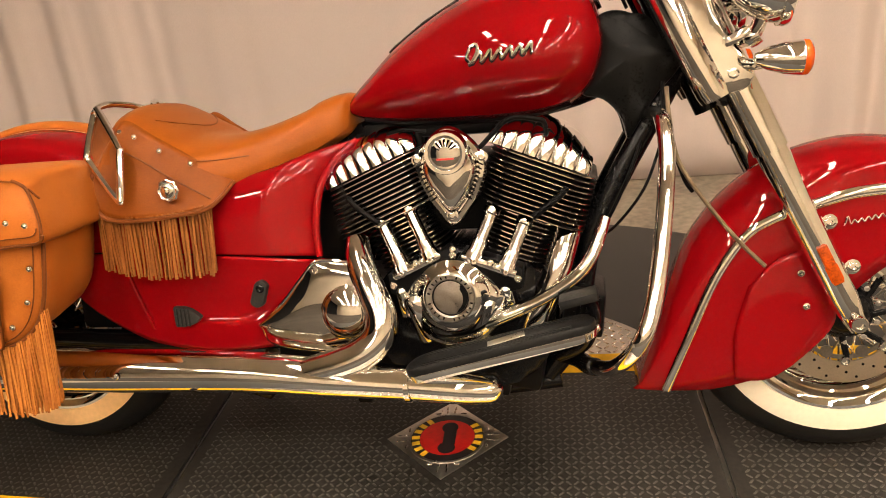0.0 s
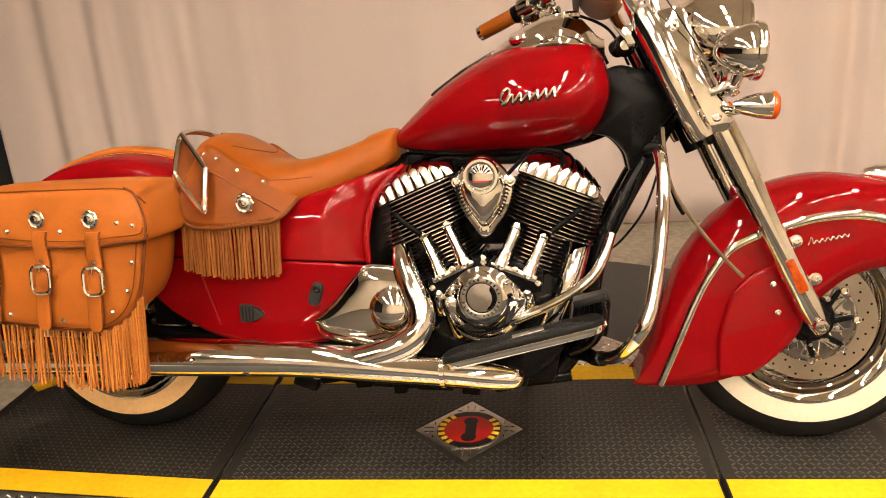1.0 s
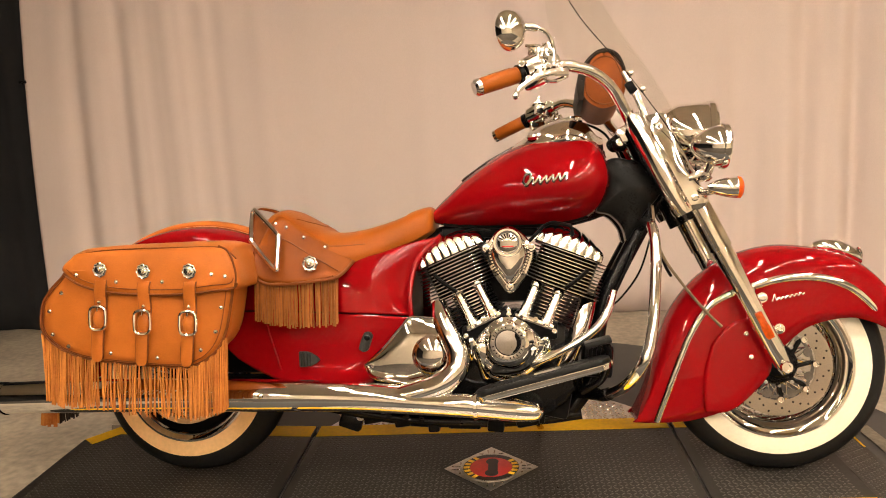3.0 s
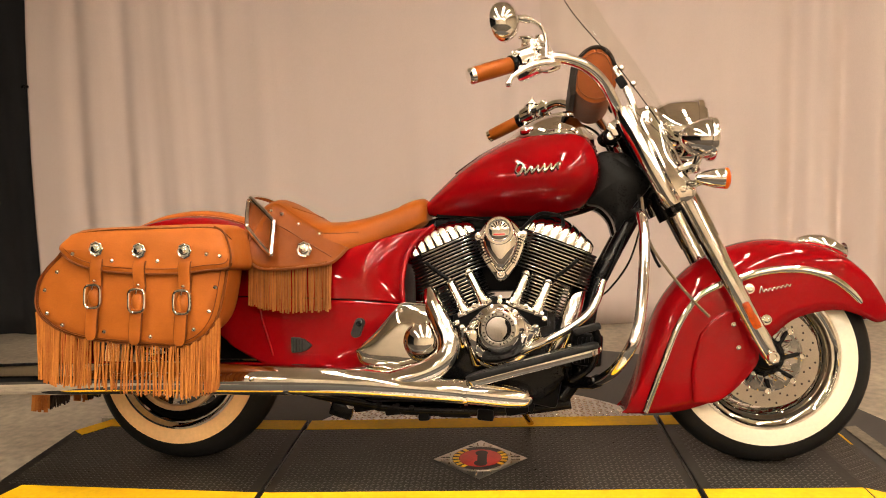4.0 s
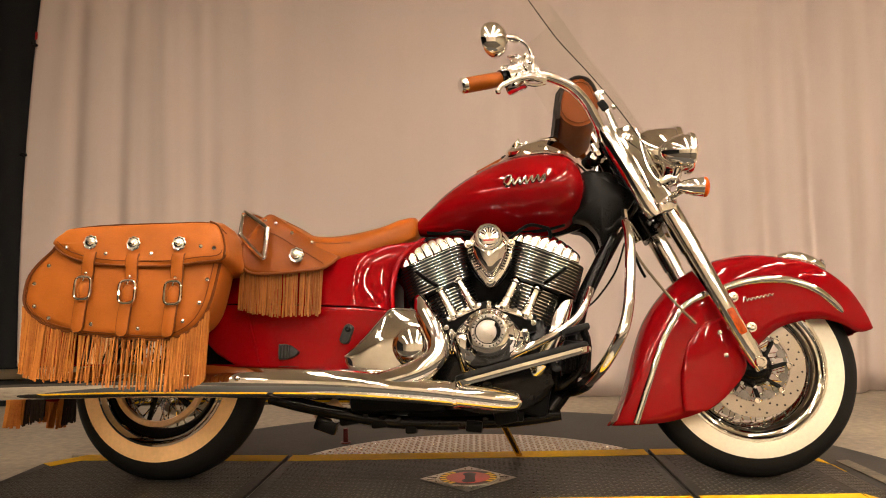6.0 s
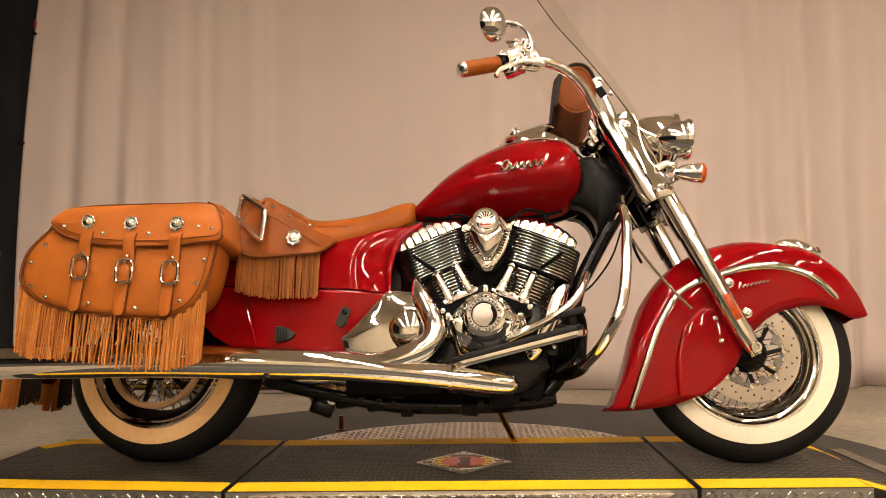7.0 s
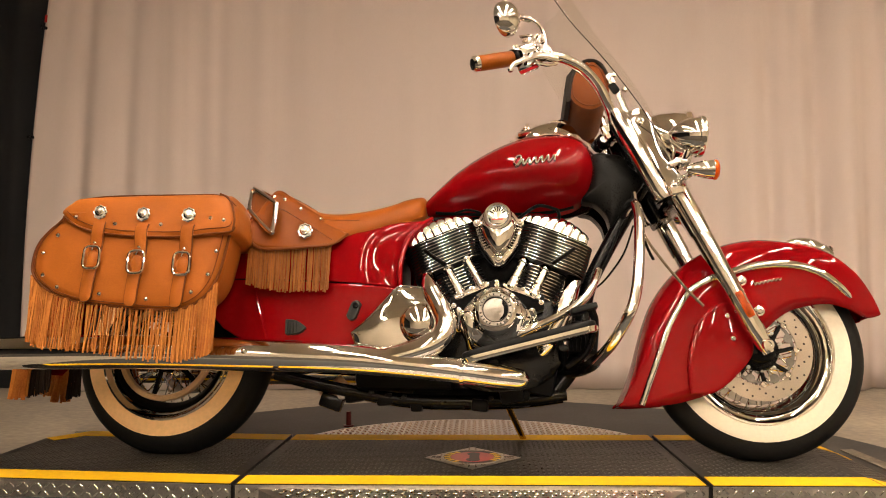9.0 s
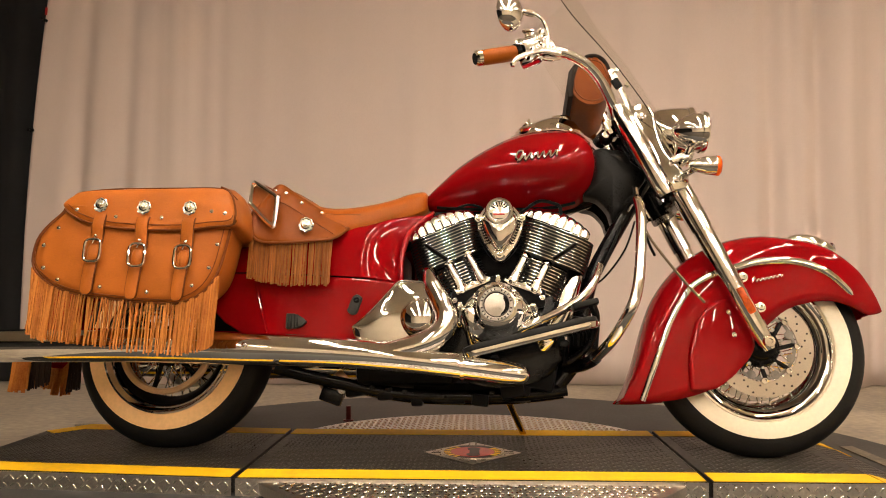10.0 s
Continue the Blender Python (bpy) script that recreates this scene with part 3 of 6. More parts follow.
# -- wheels --
def wheel(name, c, R, half, ww, rim_r, label, wall=WHITEWALL):
    w = group(name, label)
    w.matrix_basis = Matrix.Translation(c) @ pose(0, 0, 0, 90, 0, 0)
    tyre = []
    for k in range(29):
        a = math.pi * k / 28
        x = -math.cos(a)
        r = rim_r + (R - rim_r) * (math.sin(a) ** 0.62)
        tyre.append((r, x * half * (0.90 + 0.10 * math.sin(a))))
    part("tyre", turn(tyre + [(rim_r - 0.004, half * 0.6), (rim_r - 0.004, -half * 0.6), tyre[0]], 96), RUBBER, w)
    for s in (1, -1):
        band = []
        for k in range(9):
            r = ww[0] + (ww[1] - ww[0]) * k / 8
            t = (r - rim_r) / (R - rim_r)
            y = half * (0.90 + 0.1 * t ** 1.6) * math.sqrt(max(0, 1 - t ** (2 / 0.62))) + 0.0035
            band.append((r, s * y))
        bm = turn(band + [(ww[1], band[-1][1] - s * 0.006), (ww[0], band[0][1] - s * 0.006), band[0]], 96)
        part("whitewall", bm, wall, w, "cream whitewall band")
    lip = [(rim_r + 0.010, 0.86), (rim_r + 0.012, 0.90), (rim_r + 0.008, 0.96), (rim_r + 0.002, 0.96), (rim_r - 0.003, 0.88), (rim_r - 0.010, 0.80), (rim_r - 0.014, 0.80), (rim_r - 0.018, 0.74), (rim_r - 0.024, 0.66), (rim_r - 0.030, 0.63), (rim_r - 0.036, 0.50), (rim_r - 0.048, 0.28), (rim_r - 0.052, 0.0)]
    back_lip = [(r, -y) for r, y in lip[::-1]][1:]
    part("rim", turn([(r, half * y) for r, y in lip + back_lip] + [(rim_r - 0.004, -half * 0.5), (rim_r - 0.004, half * 0.5), (lip[0][0], half * lip[0][1])], 96), CHROME, w, "polished chrome wire-wheel rim")
    part("hub", turn([(0, half + 0.005), (0.018, half + 0.005), (0.020, half), (0.045, half * 0.8), (0.047, half * 0.6), (0.030, half * 0.45), (0.030, -half * 0.45), (0.047, -half * 0.6), (0.045, -half * 0.8), (0.02, -half), (0, -half)], 36), CHROME, w)
    # laced spokes
    spoke = finish("spoke", sweep([(0, 0, 0), (0, 0, 1)], 0.0022, 6), CHROME)
    for k in range(60):
        s = 1 if k % 2 else -1
        a = 2 * math.pi * k / 60
        b = a + radians(38 if (k // 2) % 2 else -38)
        p = Vector((0.043 * math.cos(b), 0.043 * math.sin(b), s * half * 0.68))
        q = Vector(((rim_r - 0.046) * math.cos(a), (rim_r - 0.046) * math.sin(a), s * half * 0.16))
        ob = new("spoke", spoke)
        ob.parent = w
        ob.matrix_basis = Matrix.Translation(p) @ (q - p).to_track_quat("Z", "Y").to_matrix().to_4x4() @ Matrix.Diagonal((1, 1, (q - p).length, 1))
    return w


front = wheel("front_wheel", FW, 0.319, 0.066, (0.219, 0.264), 0.208, "chrome spoked front wheel with cream whitewall tyre")
# rear wall band carries painted warm bounce; its rubber is the front's cream
rear = wheel("rear_wheel", RW, 0.317, 0.090, (0.214, 0.259), 0.204, "chrome spoked rear wheel with cream whitewall tyre", WHITEWALL_WARM_BOUNCE)


def rotor(parent, r, y, holes):
    outer = [(r * 0.70, y - 0.003), (r, y - 0.003), (r, y + 0.003), (r * 0.70, y + 0.003), (r * 0.70, y - 0.003)]
    ob = part("brake_disc", turn(outer, 72), ROTOR, parent, "drilled steel brake disc")
    part("carrier_ring", turn([(r * 0.61, y - 0.004), (r * 0.665, y - 0.004), (r * 0.665, y + 0.001), (r * 0.61, y + 0.001), (r * 0.61, y - 0.004)], 60), DARK_STEEL, parent, "dark steel disc carrier")
    tab = finish("carrier_tab", turn([(0, -0.003), (0.0125, -0.003), (0.0130, 0.0005), (0.0120, 0.0016), (0, 0.0016)], 18), DARK_STEEL)
    for k in range(8):
        a = 2 * math.pi * (k + 0.5) / 8
        o = new("carrier_tab", tab)
        o.parent = parent
        o.matrix_basis = Matrix.Translation((r * 0.60 * math.cos(a), r * 0.60 * math.sin(a), y))
    pin = finish("hole", turn([(0.0030, 0), (0.0030, 0.0006), (0, 0.0006)], 8), MATT_BLACK)
    for k in range(holes):
        a = 2 * math.pi * k / holes
        rr = r * (0.77 + 0.08 * (k % 3))
        o = new("hole", pin)
        o.parent = parent
        o.matrix_basis = Matrix.Translation((rr * math.cos(a), rr * math.sin(a), y + 0.003))
    arm = finish("carrier_arm", block((r * 0.40, 0.0125, 0.008), Matrix(), 0.003, 1), BLACK)
    for k in range(8):
        o = new("carrier_arm", arm)
        o.parent = parent
        o.matrix_basis = Matrix.Rotation(2 * math.pi * k / 8, 4, "Z") @ pose(r * 0.47, 0, y - 0.002, 0, 0, 14)
    me = finish("disc_button", turn([(0.0095, 0), (0.0095, 0.006), (0.0085, 0.0072), (0.0066, 0.0072), (0.0056, 0.001), (0, 0.001)], 16), CHROME)
    for k in range(8):
        a = 2 * math.pi * k / 8
        o = new("disc_button", me)
        o.parent = parent
        o.matrix_basis = Matrix.Translation((r * 0.68 * math.cos(a), r * 0.68 * math.sin(a), y + 0.003))
    return ob


rotor(front, 0.148, 0.080, 45)
part("hub_plate", turn([(0.030, 0.050), (0.058, 0.054), (0.060, 0.060), (0.056, 0.070), (0.054, 0.078), (0.048, 0.084), (0.030, 0.084)], 48), BLACK, front, "black hub plate")
part("hub_disc", turn([(0, 0.088), (0.050, 0.088), (0.060, 0.080), (0.064, 0.060), (0.064, 0.040)], 48), BLACK, rear, "black wheel hub")
arm_mesh = finish("carrier_arm", block((0.085, 0.016, 0.008), Matrix(), 0.003, 1), BLACK)
for q in range(6):
    ob = new("carrier_arm", arm_mesh)
    ob.parent = rear
    ob.matrix_basis = Matrix.Rotation(math.pi * q / 3 + 0.3, 4, "Z") @ pose(0.096, 0, 0.084)
# the ring's peach tone is painted reflection
part("brake_ring", turn([(0.134, 0.080), (0.134, 0.094), (0.137, 0.098), (0.150, 0.098), (0.153, 0.094), (0.153, 0.080)], 64), REFLECTION_ALLOY, rear, "alloy ring with a warm reflection put into its colour")
# black liner laid over the chrome rim to stand in for shade inside
part("rim_shade_liner", turn([(0.1835, 0.0675), (0.180, 0.064), (0.174, 0.0592), (0.168, 0.0475), (0.156, 0.0275), (0.1535, 0.0)], 64), MATT_BLACK, rear, "black liner added to shade the inside of the chrome rim")
bolts(rear, [(0.075 * math.cos(a), 0.075 * math.sin(a), 0.086) for a in (math.pi * q / 3 for q in range(6))], 0.007, 0.006, 0)
bolts(front, [(0.062 * math.cos(a), 0.062 * math.sin(a), 0.080) for a in (2 * math.pi * q / 10 + 0.3 for q in range(10))], 0.0036, 0.005, 0, STEEL)
part("hub_cover", turn([(0, 0.102), (0.03, 0.100), (0.045, 0.088), (0.05, 0.07)], 30), BLACK, front)
part("pulley_ring", turn([(0.098, -0.10), (0.118, -0.10), (0.118, -0.12), (0.098, -0.12), (0.098, -0.10)], 48), STEEL, rear)


# -- fenders --
def fender(name, crown, edge, width, n, label, shoulder=0.24, tuck=0.92, lip=0.004):
    """A valanced fender: crown line and hem line in x and z, rounded across."""
    C, E = spline([(x, 0, z) for x, z in crown], n), spline([(x, 0, z) for x, z in edge], n)
    rings = []
    for i in range(n):
        u = i / (n - 1)
        w = width * (lerp_list([0.72, 0.95, 1, 1, 1, 0.95, 0.62], u))
        half = []
        for k in range(15):
            v = k / 14
            if v < 0.6:
                a = v / 0.6 * math.pi / 2
                g, h = shoulder * (1 - math.cos(a)), math.sin(a)
            else:
                f = (v - 0.6) / 0.4
                g, h = shoulder + (1 - shoulder) * f, 1 - (1 - tuck) * f * f
            p = C[i] + (E[i] - C[i]) * g
            half.append(Vector((p.x, -w * h, p.z)))
        rings.append(half[::-1] + [Vector((p.x, -p.y, p.z)) for p in half[1:]])
    ob = part(name, loft(rings, False, False), RED, bike, label)
    return solid(ob, lip, -1)


front_fender = fender("front_fender", [(1.340, 0.152), (1.382, 0.256), (1.422, 0.392), (1.464, 0.486), (1.540, 0.576), (1.640, 0.638), (1.755, 0.666), (1.865, 0.658), (1.965, 0.630), (2.038, 0.570), (2.086, 0.495), (2.109, 0.426)],
                      [(1.332, 0.150), (1.395, 0.150), (1.500, 0.160), (1.602, 0.193), (1.671, 0.250), (1.726, 0.333), (1.812, 0.415), (1.880, 0.442), (1.950, 0.450), (2.005, 0.436), (2.060, 0.412), (2.104, 0.420)],
                      0.108, 60, "deep-skirted glossy red front fender")
TRIM = [(1.398, 0.155), (1.446, 0.281), (1.494, 0.398), (1.549, 0.484), (1.603, 0.521), (1.673, 0.545), (1.757, 0.567), (1.855, 0.569), (1.934, 0.544), (1.990, 0.500), (2.048, 0.432)]
for s in (-1, 1):
    yy = [0.094, 0.106, 0.108, 0.110, 0.111, 0.111, 0.111, 0.109, 0.107, 0.102, 0.082]
    part("fender_trim", sweep([(x, s * y, z) for (x, z), y in zip(TRIM, yy)], [0.0095, 0.0095, 0.0095, 0.0095, 0.010, 0.011, 0.012, 0.012, 0.0115, 0.0105, 0.009], 12, 70, squash=0.6), CHROME, front_fender, "chrome beading")
for s in (-1, 1):
    d = lambda u, v: s * (0.107 + 0.008 * math.sin(math.pi * min(1, u * 1.15)) ** 0.4 * math.sin(math.pi * (0.10 + 0.84 * v)) ** 0.3)
    cover = part("axle_cover", coons([(1.536, 0.186), (1.600, 0.190), (1.664, 0.234)], [(1.560, 0.385), (1.612, 0.440), (1.668, 0.458)],
                 [(1.536, 0.186), (1.534, 0.285), (1.560, 0.385)], [(1.664, 0.234), (1.724, 0.322), (1.668, 0.458)], 18, 18, d), RED, front_fender, "bulged red axle cover panel")
    solid(cover, 0.004, 0)
bolts(front_fender, [(1.653, -0.122, 0.413), (1.664, -0.124, 0.346)], 0.0046, 0.005)
# small script badge drawn as a plain wavy line
for s in (-1, 1):
    part("badge_line", sweep([(1.731 + 0.0024 * k, s * 0.111, 0.503 + 0.0005 * k + (0.016 if k < 5 else 0.007) * (0.5 - 0.5 * math.cos(k * 1.25))) for k in range(38)], 0.0017, 6, 150), CHROME, front_fender, "small chrome badge line")
# lamp on the fender's crown
lamp = group("fender_lamp", "chrome fender crown lamp", bike)
rings = []
for k in range(12):
    u = k / 11
    x = 1.880 + 0.130 * u
    zc = 0.656 - 0.042 * u * u
    r = 0.041 * math.sin(math.pi * min(0.97, 0.10 + 0.60 * u)) ** 0.8
    rings.append([(x, math.cos(a) * r * 0.9, zc + math.sin(a) * r * (0.8 if math.sin(a) > 0 else 0.5)) for a in (2 * math.pi * j / 18 for j in range(18))])
part("lamp_shell", loft(rings), CHROME, lamp)
part("lens", turn(dome(0.031, 0.012), 20, pose(2.006, 0, 0.620, 0, 100, 0)), LENS, lamp)

rear_arc = [(RW.x + 0.028 + 0.481 * math.cos(radians(a)), RW.z + 0.002 + 0.481 * math.sin(radians(a))) for a in (14, 30, 48, 66, 84, 102, 120, 140, 160, 180, 188)]
rear_hem = [(RW.x + r * math.cos(radians(a)), RW.z + r * math.sin(radians(a))) for a, r in ((12, 0.36), (28, 0.33), (48, 0.31), (66, 0.30), (84, 0.30), (102, 0.30), (120, 0.30), (140, 0.31), (160, 0.33), (178, 0.38), (187, 0.44))]
rear_fender = fender("rear_fender", rear_arc, rear_hem, 0.135, 50, "glossy red rear fender")
# tan leather bib laid over the crown of the rear fender
rings = []
for k in range(24):
    a = radians(66 + 56 * k / 23)
    w = 0.021 * (1 - 0.2 * (k / 23) ** 4)
    rings.append([(RW.x + 0.028 + (0.4825 - 0.010 * (q / 4) ** 2 + (0.004 if abs(q) < 4 else 0)) * math.cos(a), w * q / 4, RW.z + 0.008 + (0.4825 - 0.010 * (q / 4) ** 2 + (0.004 if abs(q) < 4 else 0)) * math.sin(a)) for q in range(-4, 5)])
bib = part("fender_bib", loft(rings, False, False), LEATHER, rear_fender, "tan leather bib on the fender crown")
solid(bib, 0.007, 1)
for s in (-1, 1):
    part("bib_piping", sweep([r[0 if s < 0 else 8] for r in rings], 0.005, 8), material("cream_piping", (0.68, 0.45, 0.22), 0.5, 0, 0, 0.1, 20, 200) if s < 0 else bpy.data.materials["cream_piping"], rear_fender, "pale leather piping")


def fringe(name, parent, top, bottom, count, seed, width=0.0042, layers=2, y_in=0.0, label="thin tan leather fringe strands", mat=FRINGE):
    """Hanging strips from the curve top to the curve bottom, both given as (x, y, z) points."""
    rnd = random.Random(seed)
    T, B = spline(top, 200), spline(bottom, 200)
    wide = abs(B[-1].x - B[0].x) > 0.2
    bm = bmesh.new()
    for layer in range(layers):
        for k in range(count):
            i = min(199, max(0, int((k + 0.5 * layer + rnd.uniform(0.3, 0.7)) / count * 199)))
            a = T[i].copy()
            j = min(range(200), key=lambda q: abs(B[q].x - a.x)) if wide else i
            b = B[min(199, max(0, j + rnd.randint(-1, 1)))].copy()
            off = y_in * layer
            a.y += off
            b.y += off + rnd.uniform(-0.004, 0.003)
            b.z += rnd.uniform(-0.004, 0.005) + (0.006 if layer else 0)
            sway, w = rnd.uniform(-0.0016, 0.0016), width * rnd.uniform(0.75, 1.2)
            yaw = rnd.uniform(-0.4, 0.4)
            rows = []
            for j in range(5):
                u = j / 4
                p = a.lerp(b, u) + Vector((sway * math.sin(math.pi * u), 0.003 * math.sin(2.5 * u + k), 0))
                d = Vector((math.cos(yaw * u), math.sin(yaw * u), 0)) * w / 2
                t = Vector((0, 0.0011, 0))
                rows.append([bm.verts.new(p + q) for q in (-d - t, d - t, d + t, -d + t)])
            for r0, r1 in zip(rows, rows[1:]):
                for q in range(4):
                    bm.faces.new((r0[q], r0[(q + 1) % 4], r1[(q + 1) % 4], r1[q]))
            bm.faces.new(rows[0])
            bm.faces.new(rows[-1][::-1])
    ob = part(name, bm, mat, parent, label, 30)
    return ob


flap = part("mud_flap", block((0.006, 0.20, 0.14), pose(-0.545, 0, 0.330, 0, 6, 0), 0.002), LEATHER, rear_fender, "tan leather mud flap with fringe")
fringe("mud_flap_fringe", rear_fender, [(-0.548, -0.10, 0.272), (-0.548, 0.10, 0.272)], [(-0.556, -0.105, 0.178), (-0.556, 0.105, 0.178)], 34, 4, 0.005, 1)

for s in (-1, 1):
    fringe("side_flap_fringe", rear_fender, [(-0.556, s * 0.112, 0.276), (-0.500, s * 0.120, 0.276)], [(-0.560, s * 0.114, 0.156), (-0.502, s * 0.122, 0.158)], 6, 31 + s, 0.013, 2, -s * 0.004)
    # inner strands: their shadow is painted, by giving them black leather
    fringe("side_flap_fringe", rear_fender, [(-0.500, s * 0.105, 0.278), (-0.450, s * 0.09, 0.282)], [(-0.502, s * 0.105, 0.164), (-0.444, s * 0.09, 0.180)], 14, 41 + s, 0.004, 2, -s * 0.004, "leather fringe strands with shade put into a black colour", LEATHER_BLACK)


# -- fork, steering and front lamps --
fork = group("front_fork", "chrome telescopic front fork")
AX = Vector((0.199, 0, -0.429)).normalized()
LOW = Vector((1.7465, 0, 0.322))


def on_fork(d, y, off=0.0):
    """The point d metres up the leg from the axle, off metres ahead of it."""
    p = LOW - AX * d
    f = Vector((-AX.z, 0, AX.x))
    return Vector((p.x + f.x * off, y, p.z + f.z * off))


for s in (-1, 1):
    y = s * 0.138
    side = "fork_leg"
    leg = part(side, sweep([on_fork(-0.022, y), on_fork(0.0, y), on_fork(0.05, y), on_fork(0.36, y), on_fork(0.375, y)], [0.016, 0.021, 0.027, 0.030, 0.029], 20), CHROME, fork)
    part("leg_collar", sweep([on_fork(0.373, y), on_fork(0.388, y)], 0.0335, 20), CHROME, leg)
    part("dust_seal", sweep([on_fork(0.388, y), on_fork(0.400, y)], 0.0335, 20), CHROME, leg)
    part("upper_cover", sweep([on_fork(0.400, y), on_fork(0.52, y), on_fork(0.80, y)], [0.034, 0.035, 0.035], 20), CHROME, leg)
    part("axle_cap", turn([(0.0165, 0), (0.0165, 0.012), (0.0145, 0.015), (0.009, 0.015), (0.008, 0.008), (0, 0.008)], 20, facing(LOW.x, s * 0.160, LOW.z, s)), CHROME, leg)
    part("caliper_lug", block((0.03, 0.018, 0.05), pose(LOW.x - 0.045, s * 0.125, LOW.z + 0.075, 0, -25, 0), 0.006), CHROME, leg)
    r = on_fork(0.130, s * 0.1685)
    part("reflector", block((0.021, 0.008, 0.082), Matrix.Translation(r) @ pose(0, 0, 0, 0, -24.9, 0), 0.0038), REFLECTOR, leg, "amber side reflector")
    part("reflector_band", block((0.0235, 0.005, 0.034), Matrix.Translation(on_fork(0.112, s * 0.1692)) @ pose(0, 0, 0, 0, -24.9, 0), 0.002), AMBER, leg, "brighter amber half of the reflector")
    bolts(leg, [(*(on_fork(0.196, s * 0.130, 0.038)),), (*(on_fork(0.096, s * 0.130, 0.040)),)], 0.010, 0.010, s)
    # polished side plate of the lamp bracket
    shield = [(1.378, 1.036), (1.402, 1.052), (1.444, 1.050), (1.462, 1.000), (1.474, 0.950), (1.494, 0.892), (1.530, 0.842), (1.552, 0.806), (1.540, 0.778), (1.500, 0.768), (1.480, 0.776), (1.440, 0.880), (1.400, 0.970)]
    shield = [(p.x, p.y) for p in spline([(x, z, 0) for x, z in shield], 60, True)]
    rows = []
    for y, kk in ((0.160, 0.97), (0.163, 0.995), (0.170, 1.0), (0.175, 0.985), (0.1775, 0.95), (0.179, 0.75), (0.180, 0.5), (0.1805, 0.25)):
        rows.append([(1.462 + (x - 1.462) * kk, s * y, 0.905 + (z - 0.905) * kk) for x, z in shield])
    sp = part("side_plate", loft(rows), CHROME, fork, "mirror-polished side plate")
    bolts(sp, [(1.514, s * 0.177, 0.806), (1.424, s * 0.177, 1.010)], 0.010, 0.008, s)
    cover = [Vector((1.350, s * 0.162, 1.052)), Vector((1.364, s * 0.162, 1.024)), Vector((1.426, s * 0.160, 0.892)), Vector((1.482, s * 0.158, 0.775)), Vector((1.488, s * 0.158, 0.762))]
    part("cover_rail", sweep(cover, [0.020, 0.030, 0.031, 0.031, 0.028], 20), CHROME, fork, "round chrome fork cover")
    part("cover_edge", sweep([Vector((p.x - 0.029, s * 0.150, p.z - 0.013)) for p in cover[1:3]], 0.004, 8), BLACK, fork, "black edging strip")
    # auxiliary lamp
    al = group("driving_lamp", "chrome bullet driving lamp")
    m = pose(1.556, s * 0.205, 0.946, 0, 94, 0) @ Matrix.Diagonal((1, 1, 0.80, 1))
    part("bucket", turn([(0.0, -0.070), (0.014, -0.066), (0.028, -0.052), (0.044, -0.026), (0.054, 0.0), (0.058, 0.018), (0.058, 0.034), (0.063, 0.036), (0.065, 0.046), (0.062, 0.056), (0.056, 0.058)], 40, m), CHROME, al)
    part("lens", turn([(0.056, 0.054), (0.045, 0.064), (0.02, 0.069), (0, 0.070)], 32, m), LENS, al)
    part("reflector_bowl", turn([(0.055, 0.053), (0.03, 0.02), (0, 0.01)], 32, m), CHROME, al)
    part("stalk", sweep([(1.556, s * 0.205, 0.900), (1.545, s * 0.19, 0.868), (1.530, s * 0.15, 0.862)], 0.013, 12, 10), CHROME, al)
    part("bracket_nut", turn([(0.016, -0.01), (0.018, 0), (0.016, 0.012), (0, 0.012)], 12, pose(1.545, s * 0.19, 0.866, 20, 60, 0)), CHROME, al)
    # turn signal
    ts = group("turn_signal", "chrome bullet turn signal with amber lens")
    m = pose(1.585, s * 0.240, 0.826, 0, 92, 0)
    part("shell", turn([(0.0, -0.050), (0.010, -0.046), (0.020, -0.026), (0.027, 0.0), (0.030, 0.026), (0.029, 0.030)], 28, m), CHROME, ts)
    part("lens", turn([(0.0285, 0.027), (0.0300, 0.030), (0.0295, 0.038), (0.024, 0.043), (0, 0.045)], 28, m), AMBER, ts, "amber lens")
    part("stem", sweep([(1.560, s * 0.236, 0.822), (1.548, s * 0.21, 0.818), (1.535, s * 0.17, 0.822)], 0.010, 10, 8), CHROME, ts)
part("lower_bridge", block((0.07, 0.30, 0.03), Matrix.Translation(on_fork(0.50, 0, -0.01)) @ pose(0, 0, 0, 0, -24.9, 0), 0.008), BLACK, fork)
part("upper_bridge", block((0.08, 0.31, 0.03), Matrix.Translation(on_fork(0.775, 0, -0.005)) @ pose(0, 0, 0, 0, -24.9, 0), 0.01), CHROME, fork)
part("steering_stem", sweep([on_fork(0.48, 0, -0.05), on_fork(0.80, 0, -0.05)], 0.030, 16), BLACK, fork)
nac = group("headlamp", "large chrome headlamp with a visor")
m = pose(1.548, 0, 1.016, 0, 95, 0)
part("bucket", turn([(0.0, -0.115), (0.035, -0.110), (0.065, -0.088), (0.084, -0.050), (0.092, 0.0), (0.093, 0.035), (0.099, 0.037), (0.100, 0.052), (0.094, 0.060), (0.088, 0.061)], 48, m), CHROME, nac)
part("reflector_bowl", turn([(0.087, 0.054), (0.05, 0.02), (0, 0.0)], 40, m), CHROME, nac)
part("lens", turn([(0.088, 0.057), (0.07, 0.068), (0.03, 0.075), (0, 0.076)], 40, m), LENS, nac)
part("lamp_bridge", block((0.05, 0.40, 0.02), pose(1.520, 0, 0.870, 0, -25, 0), 0.008), CHROME, nac)

